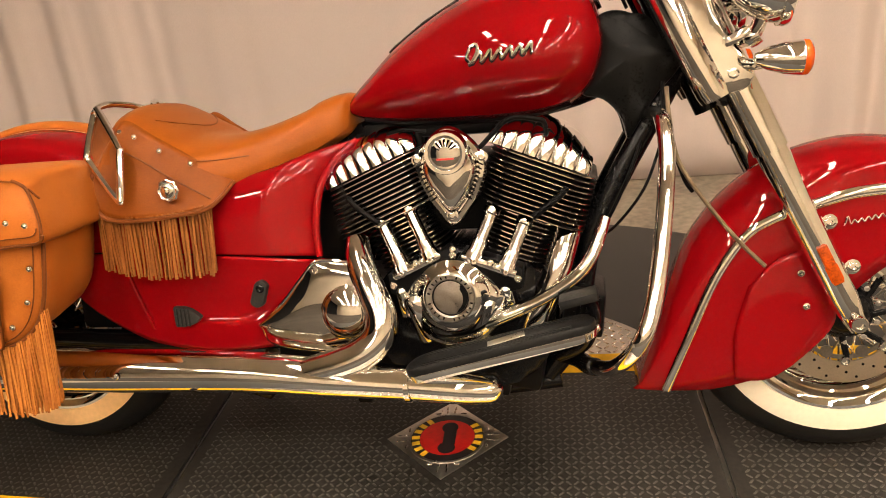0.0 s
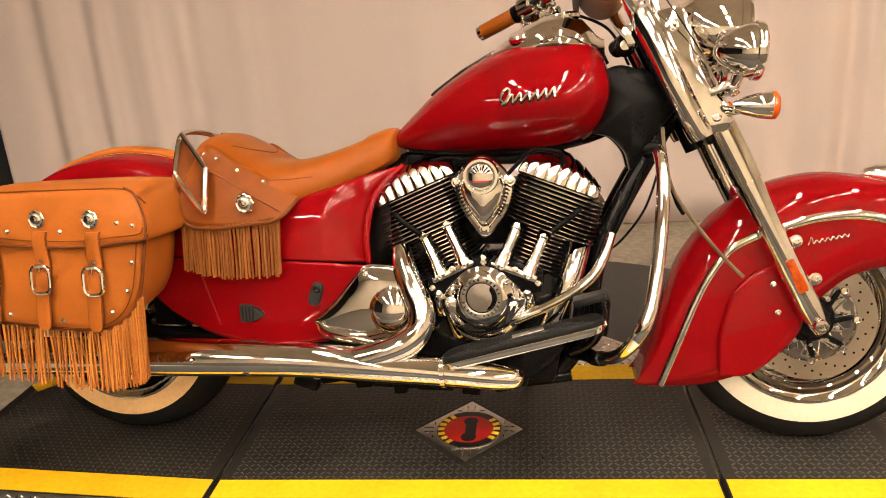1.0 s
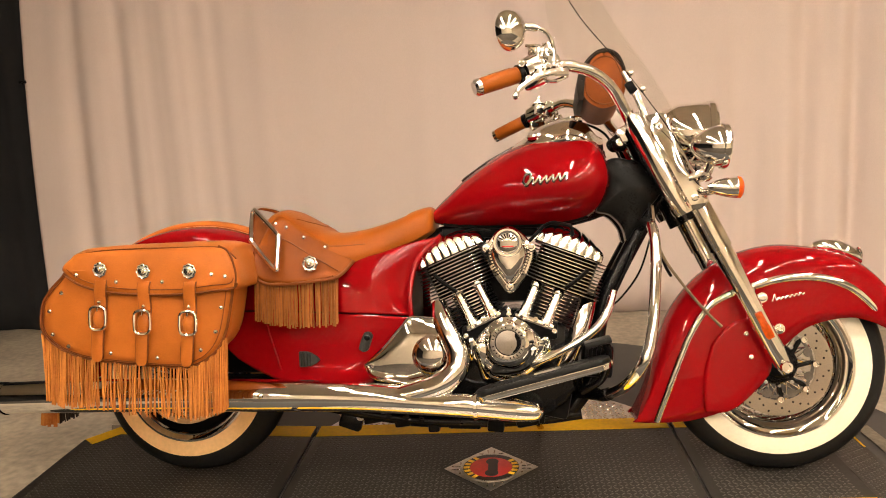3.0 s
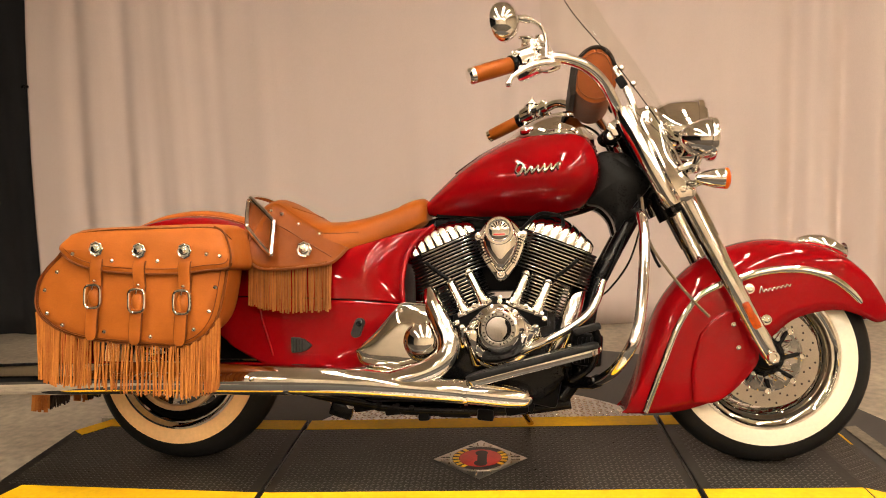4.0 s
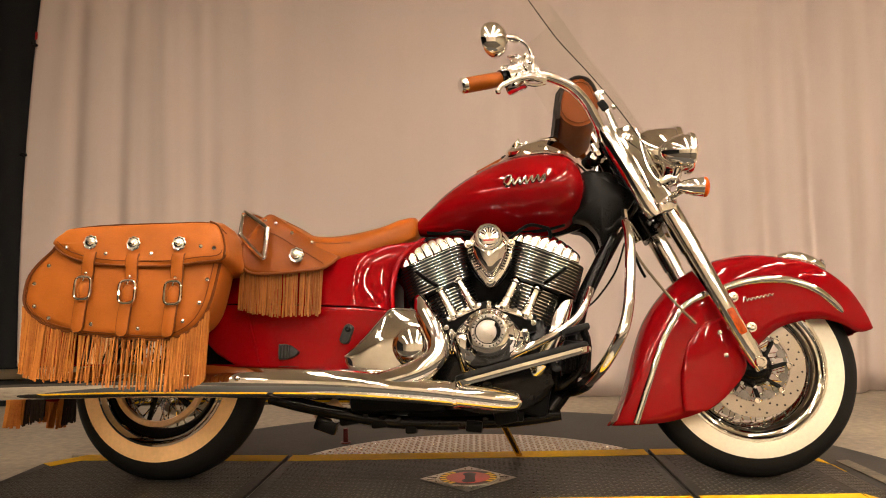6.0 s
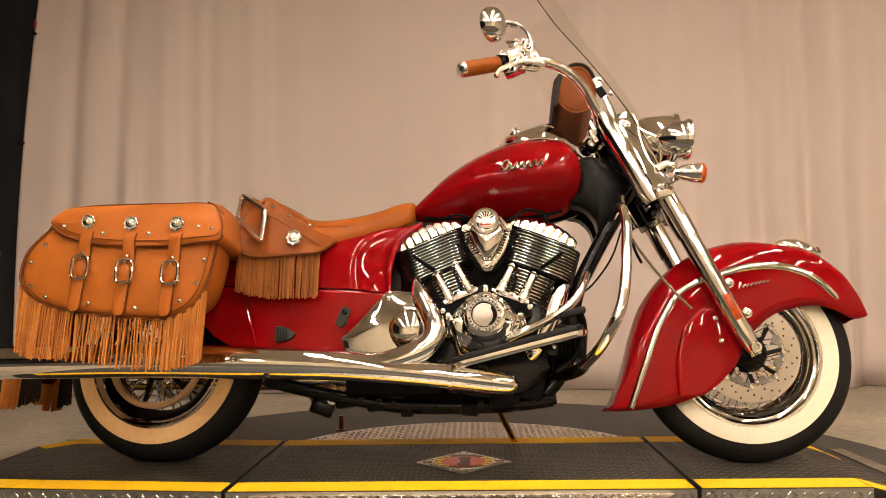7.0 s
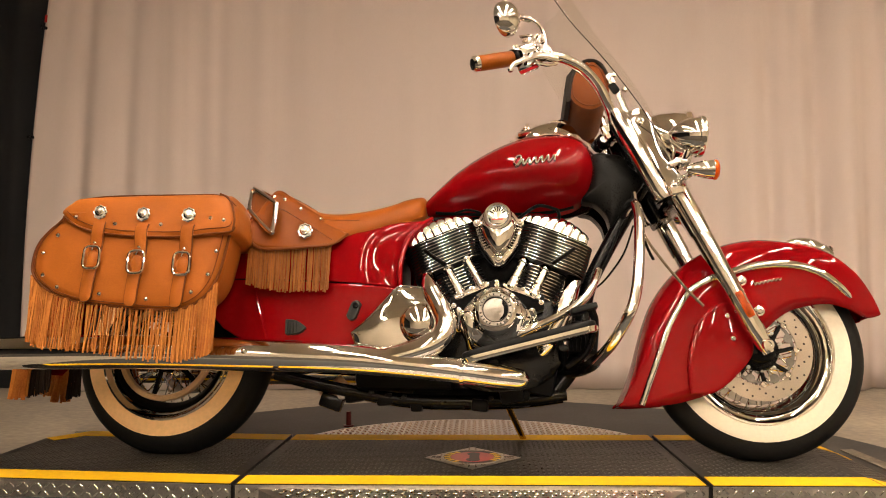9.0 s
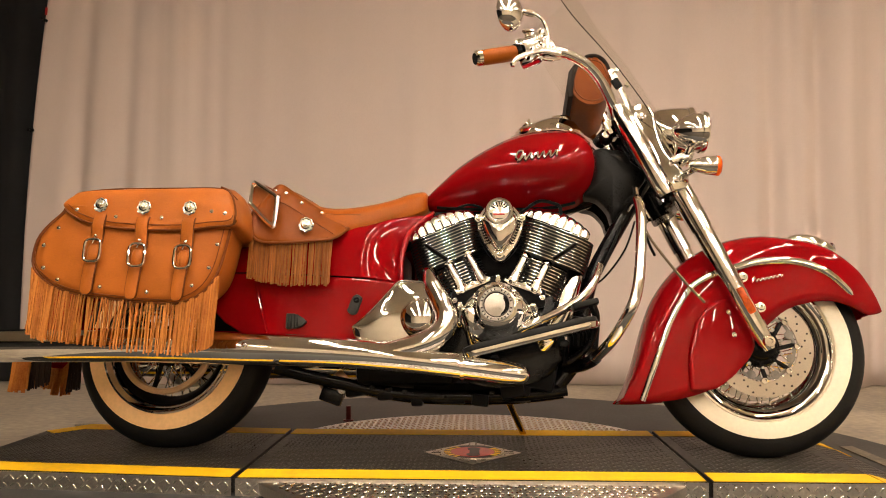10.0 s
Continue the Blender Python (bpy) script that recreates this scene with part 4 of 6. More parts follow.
# -- windshield --
screen = group("windshield", "clear acrylic windshield with chrome straps")
WS = spline([(1.555, 0, 0.93), (1.500, 0, 1.06), (1.425, 0, 1.20), (1.340, 0, 1.335), (1.262, 0, 1.480), (1.222, 0, 1.56)], 24)
rings = []
for k, p in enumerate(WS):
    w = lerp_list([0.15, 0.235, 0.27, 0.28, 0.26, 0.16], k / 23)
    back = lerp_list([0.035, 0.08, 0.110, 0.130, 0.130, 0.10], k / 23)
    rings.append([Vector((p.x - back * (q / 8) ** 2, w * q / 8, p.z - 0.03 * (q / 8) ** 2)) for q in range(-8, 9)])
pane = solid(part("pane", loft(rings, False, False), GLASS, screen, "clear curved pane"), 0.004)
pane.visible_shadow = False
part("edge_seal", sweep([r[0] for r in rings[2:]], 0.0014, 6), MATT_BLACK, screen, "dark rounded pane edge")
for s in (-1, 1):
    part("strap", sweep([(1.395, s * 0.150, 1.030), (1.372, s * 0.150, 1.10), (1.335, s * 0.15, 1.185)], 0.010, 8, 12, squash=0.35), CHROME, screen)
    studs(screen, "screw", [(1.352, s * 0.163, 1.175), (1.385, s * 0.163, 1.125)], 0.010, 0.007, CHROME, s)
    part("mount_pad", block((0.026, 0.006, 0.036), pose(1.352, s * 0.155, 1.135, 0, -30, 0), 0.004), MATT_BLACK, screen)

# leather pouch behind the windshield
pouch = group("windshield_pouch", "tan leather pouch with dark edging behind the windshield")
po = [(1.217, 1.130), (1.226, 1.195), (1.256, 1.232), (1.290, 1.242), (1.324, 1.222), (1.344, 1.160), (1.336, 1.108), (1.306, 1.078), (1.268, 1.074), (1.234, 1.094)]
po = [(p.x, p.y) for p in spline([(x, z, 0) for x, z in po], 50, True)]
po = [(x, z + 0.016) for x, z in po]
part("pouch_body", plate(po, -0.105, 0.190, 0.020, 4), LEATHER_POUCH, pouch)
part("side_seam", sweep([(1.280 + (x - 1.280) * 0.84, -0.106, 1.166 + (z - 1.166) * 0.84) for x, z in po], 0.0022, 6, 0, True), LEATHER_DARK, pouch)
part("top_edging", sweep([(x, -0.102, z + 0.003) for x, z in sorted(po) if z > 1.17], 0.007, 8, 40), LEATHER_BLACK, pouch, "black leather edging")
part("dark_back", plate([(x, z + 0.016) for x, z in ((1.204, 1.098), (1.200, 1.140), (1.208, 1.190), (1.232, 1.222), (1.246, 1.222), (1.222, 1.160), (1.220, 1.102))], -0.107, 0.192, 0.003), LEATHER_BLACK, pouch, "black leather back panel")

# -- handlebar --
bar = group("handlebar", "wide chrome pull-back handlebar with tan leather grips")
for s in (-1, 1):
    arm = part("bar_tube", sweep([(1.355, s * 0.02, 1.03), (1.352, s * 0.10, 1.03), (1.335, s * 0.165, 1.056), (1.298, s * 0.205, 1.118), (1.245, s * 0.250, 1.158), (1.175, s * 0.292, 1.174 if s < 0 else 1.190), (1.10, s * 0.328, 1.164), (1.03, s * 0.360, 1.142)], 0.0165, 16, 44), CHROME, bar)
    g0, g1 = Vector((1.034, s * 0.354, 1.145)), Vector((0.932, s * 0.398, 1.108))
    d = (g1 - g0).normalized()
    grip = part("grip", sweep([g0, g0.lerp(g1, 0.04), g0.lerp(g1, 0.5), g0.lerp(g1, 0.97), g1], [0.020, 0.0225, 0.0235, 0.0225, 0.0225, 0.021], 18), LEATHER_SEAT, bar, "tan leather-wrapped grip")
    part("grip_collar", sweep([g0 - d * 0.012, g0 + d * 0.002], 0.026, 18), BLACK, grip)
    part("end_cap", sweep([g1 - d * 0.002, g1 + d * 0.010, g1 + d * 0.016], [0.0235, 0.0235, 0.017], 18), CHROME, grip)
    part("stitching", sweep([g0.lerp(g1, u) + Vector((0, 0, 0.0242)) + Vector((0, s * 0.002 * (k % 2), 0)) for k, u in enumerate([0.2 + 0.03 * q for q in range(20)])], 0.0012, 5), LEATHER_DARK, grip)
    # controls
    c = g0 - d * 0.05
    part("switch_housing", sweep([c + d * 0.036, c + d * 0.03, c - d * 0.015, c - d * 0.025], [0.018, 0.029, 0.029, 0.018], 16), CHROME, bar)
    part("switch_box", block((0.062, 0.034, 0.046), Matrix.Translation(c + Vector((0.0, s * 0.01, -0.030))) @ pose(0, 0, 0, 0, -14, s * 22), 0.009), CHROME, bar)
    part("switch_button", block((0.014, 0.008, 0.010), Matrix.Translation(c + Vector((0.0, -0.026 if s < 0 else 0.026, -0.01))), 0.002), MATT_BLACK, bar)
    part("lever_perch", sweep([c - d * 0.07, c - d * 0.03], [0.026, 0.026], 14), CHROME, bar)
    res = part("reservoir", block((0.036, 0.050, 0.056), Matrix.Translation((1.084, s * 0.318, 1.196 if s < 0 else 1.176)) @ pose(0, 0, 0, 0, 8, s * 20) @ Matrix.Diagonal((1, 1, 1 if s < 0 else 0.7, 1)), 0.006), CHROME, bar, "chrome fluid reservoir")
    part("reservoir_cap", block((0.040, 0.054, 0.008), Matrix.Translation((1.082, s * 0.318, 1.224 if s < 0 else 1.196)) @ pose(0, 0, 0, 0, 8, s * 20), 0.002), CHROME, res)
    part("master_cylinder", block((0.030, 0.046, 0.060), Matrix.Translation((1.117, s * 0.318, 1.202 if s < 0 else 1.175)) @ pose(0, 0, 0, 0, 8, s * 20), 0.008), CHROME, bar)
    part("cable_elbow", sweep([(1.075, s * 0.352, 1.150), (1.095, s * 0.362, 1.128), (1.130, s * 0.350, 1.122), (1.165, s * 0.318, 1.142)], 0.0055, 8, 20), CHROME, bar)
    part("pivot_cap", turn([(0.012, 0), (0.012, 0.014), (0.009, 0.018), (0, 0.019)], 16, pose(1.145, s * 0.345, 1.140)), CHROME, bar)
    part("throttle_drum", sweep([c + d * 0.030 + Vector((0, 0, 0.012)), c - d * 0.006 + Vector((0, 0, 0.014))], [0.026, 0.030], 16), CHROME, bar)
    bolts(bar, [(1.045, s * 0.378, 1.168), (1.062, s * 0.372, 1.128), (1.120, s * 0.346, 1.205)], 0.006, 0.006, s)
    if s > 0:
        part("far_stub", sweep([(1.084, 0.318, 1.196), (1.085, 0.318, 1.208), (1.088, 0.318, 1.226)], [0.013, 0.010, 0.003], 12), CHROME, bar, "pointed chrome cap")
    part("lever", sweep([(1.165, s * 0.335, 1.148), (1.12, s * 0.372, 1.140), (1.08, s * 0.392, 1.124), (1.040, s * 0.418, 1.094), (1.028, s * 0.426, 1.074)], [0.012, 0.010, 0.008, 0.007, 0.006], 10, 24, squash=0.6), CHROME, bar)
    part("lever_ball", turn([(0, -0.009), (0.0064, -0.0064), (0.009, 0), (0.0064, 0.0064), (0, 0.009)], 14, Matrix.Translation((1.027, s * 0.427, 1.071))), CHROME, bar)
    bolts(bar, [(1.10, s * 0.352, 1.160), (1.145, s * 0.338, 1.165)], 0.007, 0.008, s)
    # mirror
    if s > 0:
        part("riser", sweep([(1.350, s * 0.060, 0.985), (1.353, s * 0.060, 1.035)], 0.020, 14), CHROME, bar)
        continue
    mir = group("mirror", "round chrome mirror on a curved stalk")
    part("stalk", sweep([(1.130, s * 0.335, 1.165), (1.130, s * 0.338, 1.215), (1.119, s * 0.345, 1.247), (1.096, s * 0.360, 1.262), (1.066, s * 0.372, 1.266), (1.04, s * 0.385, 1.262)], [0.0065, 0.006, 0.006, 0.006, 0.008], 10, 26), CHROME, mir)
    part("stalk_nut", turn([(0.011, -0.012), (0.011, 0.012), (0, 0.012)], 6, pose(1.121, s * 0.335, 1.180)), CHROME, mir)
    part("knuckle", sweep([(1.088, s * 0.364, 1.263), (1.072, s * 0.370, 1.266), (1.056, s * 0.378, 1.265)], [0.010, 0.012, 0.009], 12), CHROME, mir)
    mm = pose(1.020, s * 0.388, 1.256, 0, 90, s * 36)
    part("shell", turn([(0.054, -0.014), (0.056, -0.008), (0.053, 0.004), (0.044, 0.020), (0.026, 0.031), (0, 0.036)], 32, mm @ Matrix.Diagonal((1.0, 0.90, 1, 1))), CHROME, mir)
    part("mirror_glass", turn([(0.049, -0.012), (0, -0.012)], 32, mm @ Matrix.Diagonal((1.0, 0.86, 1, 1))), material("mirror_glass", (0.9, 0.9, 0.9), 0.01, 1.0, 0, 0.01) if s < 0 else bpy.data.materials["mirror_glass"], mir)
    part("riser", sweep([(1.350, s * 0.060, 0.985), (1.353, s * 0.060, 1.035)], 0.020, 14), CHROME, bar)
part("steering_lock", turn([(0, -0.024), (0.014, -0.020), (0.023, -0.008), (0.024, 0.004), (0.018, 0.018), (0.010, 0.024), (0, 0.025)], 24, facing(1.322, -0.075, 0.984)), BLACK, bar, "round glossy black steering lock")
part("lock_face", turn([(0.012, 0.0), (0.012, 0.003), (0.008, 0.004), (0, 0.003)], 16, facing(1.322, -0.098, 0.986)), CHROME, bar)
part("ignition_barrel", sweep([(1.305, -0.03, 0.985), (1.33, -0.075, 1.000)], 0.022, 14), BLACK, bar)
part("clamp_block", block((0.06, 0.05, 0.05), pose(1.345, -0.10, 1.01, 0, -25, 0), 0.01), CHROME, bar)
part("cable", sweep([(1.15, 0.315, 1.135), (1.22, 0.26, 1.115), (1.30, 0.19, 1.06), (1.345, 0.12, 0.96)], 0.0042, 8, 30), MATT_BLACK, bar)
part("brake_hose", sweep([(1.400, -0.150, 0.790), (1.404, -0.160, 0.735), (1.420, -0.165, 0.650), (1.470, -0.165, 0.568), (1.530, -0.160, 0.490), (1.580, -0.150, 0.437)], 0.0042, 8, 40), material("hose_brown", (0.16, 0.11, 0.06), 0.4), fork)
part("brake_hose", sweep([(1.395, -0.13, 0.80), (1.40, -0.14, 0.72), (1.43, -0.14, 0.62), (1.45, -0.12, 0.585)], 0.0045, 8, 30), MATT_BLACK, fork)

# -- fuel tank --
TX = [0.735, 0.760, 0.800, 0.850, 0.920, 1.000, 1.080, 1.160, 1.225, 1.262, 1.282, 1.290]
TOP = [0.802, 0.828, 0.864, 0.908, 0.955, 0.996, 1.020, 1.026, 1.018, 0.992, 0.950, 0.905]
BOT = [0.776, 0.766, 0.758, 0.753, 0.748, 0.746, 0.746, 0.752, 0.768, 0.797, 0.838, 0.872]
WID = [0.034, 0.068, 0.106, 0.144, 0.180, 0.206, 0.221, 0.224, 0.209, 0.176, 0.126, 0.060]


def tank_at(x):
    i = max(0, min(len(TX) - 2, sum(1 for t in TX if t <= x) - 1))
    f = (x - TX[i]) / (TX[i + 1] - TX[i])
    return tuple(a[i] + (a[i + 1] - a[i]) * f for a in (TOP, BOT, WID))


def tank_y(x, z):
    """Half width of the tank at a height."""
    t, b, w = tank_at(x)
    mid = b + (t - b) * 0.43
    q = (z - mid) / (t - mid) if z > mid else (mid - z) / (mid - b)
    p = 1.9 if z > mid else 2.1
    return w * max(0, 1 - abs(q) ** p) ** (0.59 if z > mid else 1 / 2.1)


rows = spline([(x, t, b) for x, t, b in zip(TX, TOP, BOT)], 44)
wids = spline([(x, w, 0) for x, w in zip(TX, WID)], 44)
rings = []
for r, w in zip(rows, wids):
    x, t, b = r
    mid = b + (t - b) * 0.43
    ring = []
    for k in range(48):
        a = 2 * math.pi * k / 48
        c, s = math.cos(a), math.sin(a)
        y = math.copysign(abs(c) ** (1.18 if s > 0 else 0.95), c) * w.y
        z = mid + (t - mid) * abs(s) ** 1.05 if s >= 0 else mid - (mid - b) * abs(s) ** 1.0
        ring.append((x, y, z))
    rings.append(ring)
tank = part("fuel_tank", loft(rings), RED, bike, "glossy red teardrop fuel tank", 60)
seam_pts = []
for k in range(40):
    x = 0.84 + 0.440 * k / 39
    t, b, w = tank_at(x)
    seam_pts.append((x, 0, t - 0.003))
part("centre_strip", sweep(seam_pts, 0.011, 8), BLACK, tank, "black strip along the tank's crown")
con_r = []
for k in range(18):
    u = k / 17
    x = 0.985 + 0.292 * u
    t, b, w = tank_at(min(x, 1.262))
    h = lerp_list([0.004, 0.022, 0.042, 0.056, 0.058, 0.050, 0.026], u)
    hw = lerp_list([0.024, 0.070, 0.098, 0.110, 0.110, 0.094, 0.044], u)
    con_r.append([(x, hw * math.cos(a), t - 0.016 + (h + 0.012) * math.sin(a) ** 0.8 - 0.016 * abs(math.cos(a)) ** 3) for a in (math.pi * j / 18 for j in range(19))] + [(x, -hw, t - 0.05), (x, hw, t - 0.05)])
part("console_rim", sweep([(r[0][0], r[0][1] * 1.05, r[0][2] + 0.006) for r in con_r] + [(r[18][0], r[18][1] * 1.05, r[18][2] + 0.006) for r in con_r[::-1]], 0.0042, 8, 0, True), CHROME, tank, "chrome console rim")
part("console_gasket", sweep([(r[0][0], r[0][1] * 1.09, r[0][2] + 0.001) for r in con_r] + [(r[18][0], r[18][1] * 1.09, r[18][2] + 0.001) for r in con_r[::-1]], 0.0035, 6, 0, True), BLACK, tank, "thin black console gasket")
console = part("console", loft(con_r), CHROME, tank, "chrome instrument console")
part("gauge", turn([(0.045, 0), (0.047, 0.008), (0.044, 0.014), (0.038, 0.015), (0.037, 0.011), (0, 0.011)], 32, pose(1.175, 0, 1.066, 0, -8, 0)), CHROME, console, "round gauge in a chrome bezel")
part("fuel_cap", turn([(0.030, 0), (0.032, 0.010), (0.026, 0.016), (0, 0.018)], 28, pose(1.075, -0.062, 1.020, 22, -10, 0)), CHROME, console, "chrome fuel cap")
part("fuel_cap", turn([(0.030, 0), (0.032, 0.010), (0.026, 0.016), (0, 0.018)], 28, pose(1.075, 0.062, 1.020, -22, -10, 0)), CHROME, console, "chrome fuel cap")
# tank badge: a plain flowing chrome ribbon of slanted humps behind one tall loop
def ribbon(length, tall, low, humps, slope):
    """Points along the ribbon, from its foot, in x and z."""
    pts = [(0.004 * length / 0.13 + tall * 0.9 * math.sin(2.6 * k / 13) * (0.35 + 0.4 * k / 13), tall * (0.5 - 0.5 * math.cos(math.pi * k / 13))) for k in range(14)]
    pts += [(tall * 0.30 - tall * 0.34 * k / 6, tall * (1 - 0.5 * (k / 6) ** 2) * (1 - k / 6) ** 0.35) for k in range(1, 6)]
    for k in range(12 * humps + 1):
        u = k / (12 * humps)
        h = low * (0.5 - 0.5 * math.cos(2 * math.pi * humps * u))
        pts.append((tall * 0.30 + (length - tall * 0.30) * u + 0.45 * h, h))
    return [(x, z + slope * x) for x, z in pts]


for s in (-1, 1):
    pts = [(1.034 + x, 0.858 + z) for x, z in ribbon(0.124, 0.034, 0.019, 6, 0.10)]
    script = part("tank_badge", sweep([(x, s * (tank_y(x, z) + 0.003), z) for x, z in pts], 0.0034, 8), CHROME, tank, "flowing chrome tank badge")
    part("badge_shadow_line", sweep([(x, s * (tank_y(x, z - 0.002) + 0.0006), z - 0.002) for x, z in pts], 0.0042, 6), BLACK, script, "black badge edging")
part("tank_hem", sweep([(x, -tank_y(x, tank_at(x)[1] + 0.006) * 0.98, tank_at(x)[1] + 0.003) for x in (0.78, 0.85, 0.93, 1.0, 1.08, 1.16, 1.22)], 0.006, 8, 30), MATT_BLACK, tank)

# -- seat --
seat = group("seat", "tan leather saddle with stitched skirts, studs and fringe")
SX = [0.748, 0.735, 0.690, 0.620, 0.550, 0.480, 0.420, 0.365, 0.320, 0.280, 0.245, 0.232]
ST = [0.810, 0.824, 0.815, 0.789, 0.769, 0.758, 0.762, 0.788, 0.815, 0.832, 0.822, 0.790]
SB = [0.756, 0.742, 0.716, 0.682, 0.656, 0.640, 0.640, 0.650, 0.660, 0.670, 0.690, 0.720]
SW = [0.070, 0.090, 0.110, 0.140, 0.170, 0.196, 0.212, 0.220, 0.220, 0.215, 0.195, 0.150]
A, Bs = spline(list(zip(SX, ST, SB)), 50), spline([(x, w, 0) for x, w in zip(SX, SW)], 50)
rings = []
for r, w in zip(A, Bs):
    x, t, b = r
    ring = []
    for k in range(40):
        a = 2 * math.pi * k / 40
        c, s = math.cos(a), math.sin(a)
        dip = 0.006 * (1 - abs(c)) if 0.40 < x < 0.66 else 0
        z = b + (t - b) * abs(s) ** 0.62 - dip if s > 0 else b - 0.008 * abs(s)
        ring.append((x, math.copysign(abs(c) ** 0.8, c) * w.y, z))
    rings.append(ring)
part("seat_cushion", loft(rings), LEATHER_SEAT, seat, "smooth tan leather seat cushion", 60)


def seat_z(x, y):
    """Height of the cushion over a point."""
    k = max(0, min(len(A) - 2, sum(1 for a in A if a.x >= x) - 1))
    f = (A[k].x - x) / max(1e-6, A[k].x - A[k + 1].x)
    t, b, w = (A[k].y + (A[k + 1].y - A[k].y) * f, A[k].z + (A[k + 1].z - A[k].z) * f, Bs[k].y + (Bs[k + 1].y - Bs[k].y) * f)
    c = min(1.0, abs(y) / w) ** (1 / 0.8)
    dip = 0.006 * (1 - c) if 0.40 < x < 0.66 else 0
    return b + (t - b) * max(0.0, 1 - c * c) ** 0.31 - dip


for line in ([(0.262, 0.185), (0.320, 0.196), (0.380, 0.199), (0.440, 0.192), (0.500, 0.178), (0.552, 0.163)], [(0.330, 0.13), (0.362, 0.09), (0.385, 0.04), (0.392, 0.0)]):
    for s in (-1, 1):
        pts = spline([(x, s * y, 0) for x, y in line], 24)
        part("seat_seam", sweep([(p.x, p.y, seat_z(p.x, p.y) + 0.0003) for p in pts], 0.0013, 6), LEATHER_DARK, seat)
for s in (-1, 1):
    skirt = coons([(0.232, 0.648), (0.262, 0.606), (0.330, 0.598), (0.410, 0.604), (0.486, 0.616)], [(0.262, 0.760), (0.300, 0.800), (0.360, 0.764), (0.440, 0.712), (0.520, 0.660)],
                  [(0.232, 0.648), (0.238, 0.700), (0.262, 0.760)], [(0.486, 0.616), (0.505, 0.632), (0.520, 0.660)], 26, 12,
                  lambda u, v: s * (0.252 - 0.055 * v ** 1.5 - 0.02 * u * u))
    sk = solid(part("skirt", skirt, LEATHER_SKIRT, seat, "tan leather seat skirt"), 0.007)
    part("skirt_piping", sweep([(0.262, s * 0.20, 0.760), (0.236, s * 0.238, 0.700), (0.231, s * 0.257, 0.648), (0.262, s * 0.259, 0.605), (0.330, s * 0.259, 0.597), (0.410, s * 0.255, 0.603), (0.486, s * 0.239, 0.615), (0.522, s * 0.188, 0.660)], 0.0048, 8, 60), LEATHER_DARK, sk)
    part("skirt_seam", sweep([(0.285, s * 0.226, 0.745), (0.34, s * 0.234, 0.722), (0.41, s * 0.236, 0.678), (0.485, s * 0.227, 0.632)], 0.0018, 6, 30), LEATHER_DARK, sk)
    studs(sk, "stud", [(0.290, s * 0.206, 0.778), (0.326, s * 0.214, 0.766), (0.378, s * 0.214, 0.734), (0.441, s * 0.208, 0.703)], 0.0065, 0.006, CHROME, s)
    cx, cz = 0.405, 0.655
    concho(sk, 0.0235, cx, s * 0.246, cz, s)
    fringe("seat_fringe", seat, [(0.236, s * 0.250, 0.640), (0.262, s * 0.250, 0.612), (0.33, s * 0.250, 0.604), (0.41, s * 0.246, 0.610), (0.482, s * 0.232, 0.622)],
           [(0.228, s * 0.250, 0.498), (0.29, s * 0.252, 0.478), (0.36, s * 0.252, 0.468), (0.42, s * 0.248, 0.470), (0.480, s * 0.236, 0.472)], 40, 11 + s, 0.0048, 2, -s * 0.006, mat=FRINGE_BROWN)
    # chrome rail loop
    loop = [(0.198, 0.138, 0.826), (0.208, 0.146, 0.822), (0.302, 0.236, 0.750), (0.314, 0.254, 0.732), (0.316, 0.276, 0.658), (0.307, 0.276, 0.646), (0.230, 0.234, 0.720), (0.220, 0.224, 0.740), (0.194, 0.146, 0.812)]
    part("seat_rail", sweep([(x, s * y, z) for x, y, z in loop], 0.0078, 12, 90, True), CHROME, seat, "chrome diamond-shaped side rail")
    mid = [sum(p[c] for p in loop) / len(loop) for c in range(3)]
    pad = [[tuple(mid[c] + (p[c] - mid[c]) * kk - (dy if c == 1 else 0) for c in range(3)) for p in loop] for kk, dy in ((0.97, 0.014), (0.93, 0.008), (0.6, 0.004), (0.1, 0.002))]
    part("rail_panel", loft([[(x, s * y, z) for x, y, z in ring] for ring in pad]), LEATHER_DARK, seat, "dark brown leather panel inside the rail")
    part("rail_arm", sweep([(0.198, s * 0.148, 0.818), (0.194, s * 0.125, 0.832), (0.202, s * 0.09, 0.838), (0.225, s * 0.045, 0.832), (0.245, s * 0.02, 0.820)], 0.0075, 12, 24), CHROME, seat)

# -- saddlebags --
FACE = [(-0.321, 0.520), (-0.314, 0.568), (-0.290, 0.606), (-0.255, 0.640), (-0.236, 0.660), (-0.190, 0.668), (0.0, 0.670), (0.190, 0.668), (0.238, 0.652), (0.250, 0.620), (0.240, 0.545), (0.222, 0.470), (0.190, 0.420), (0.140, 0.391), (0.085, 0.384),
        (-0.040, 0.394), (-0.160, 0.408), (-0.240, 0.430), (-0.292, 0.462), (-0.315, 0.490)]
LID = [(-0.242, 0.668), (-0.222, 0.642), (-0.180, 0.616), (-0.110, 0.596), (0.0, 0.585), (0.126, 0.583), (0.200, 0.590), (0.264, 0.597), (0.268, 0.634), (0.250, 0.684), (0.216, 0.713), (0.0, 0.715), (-0.185, 0.711), (-0.222, 0.694)]


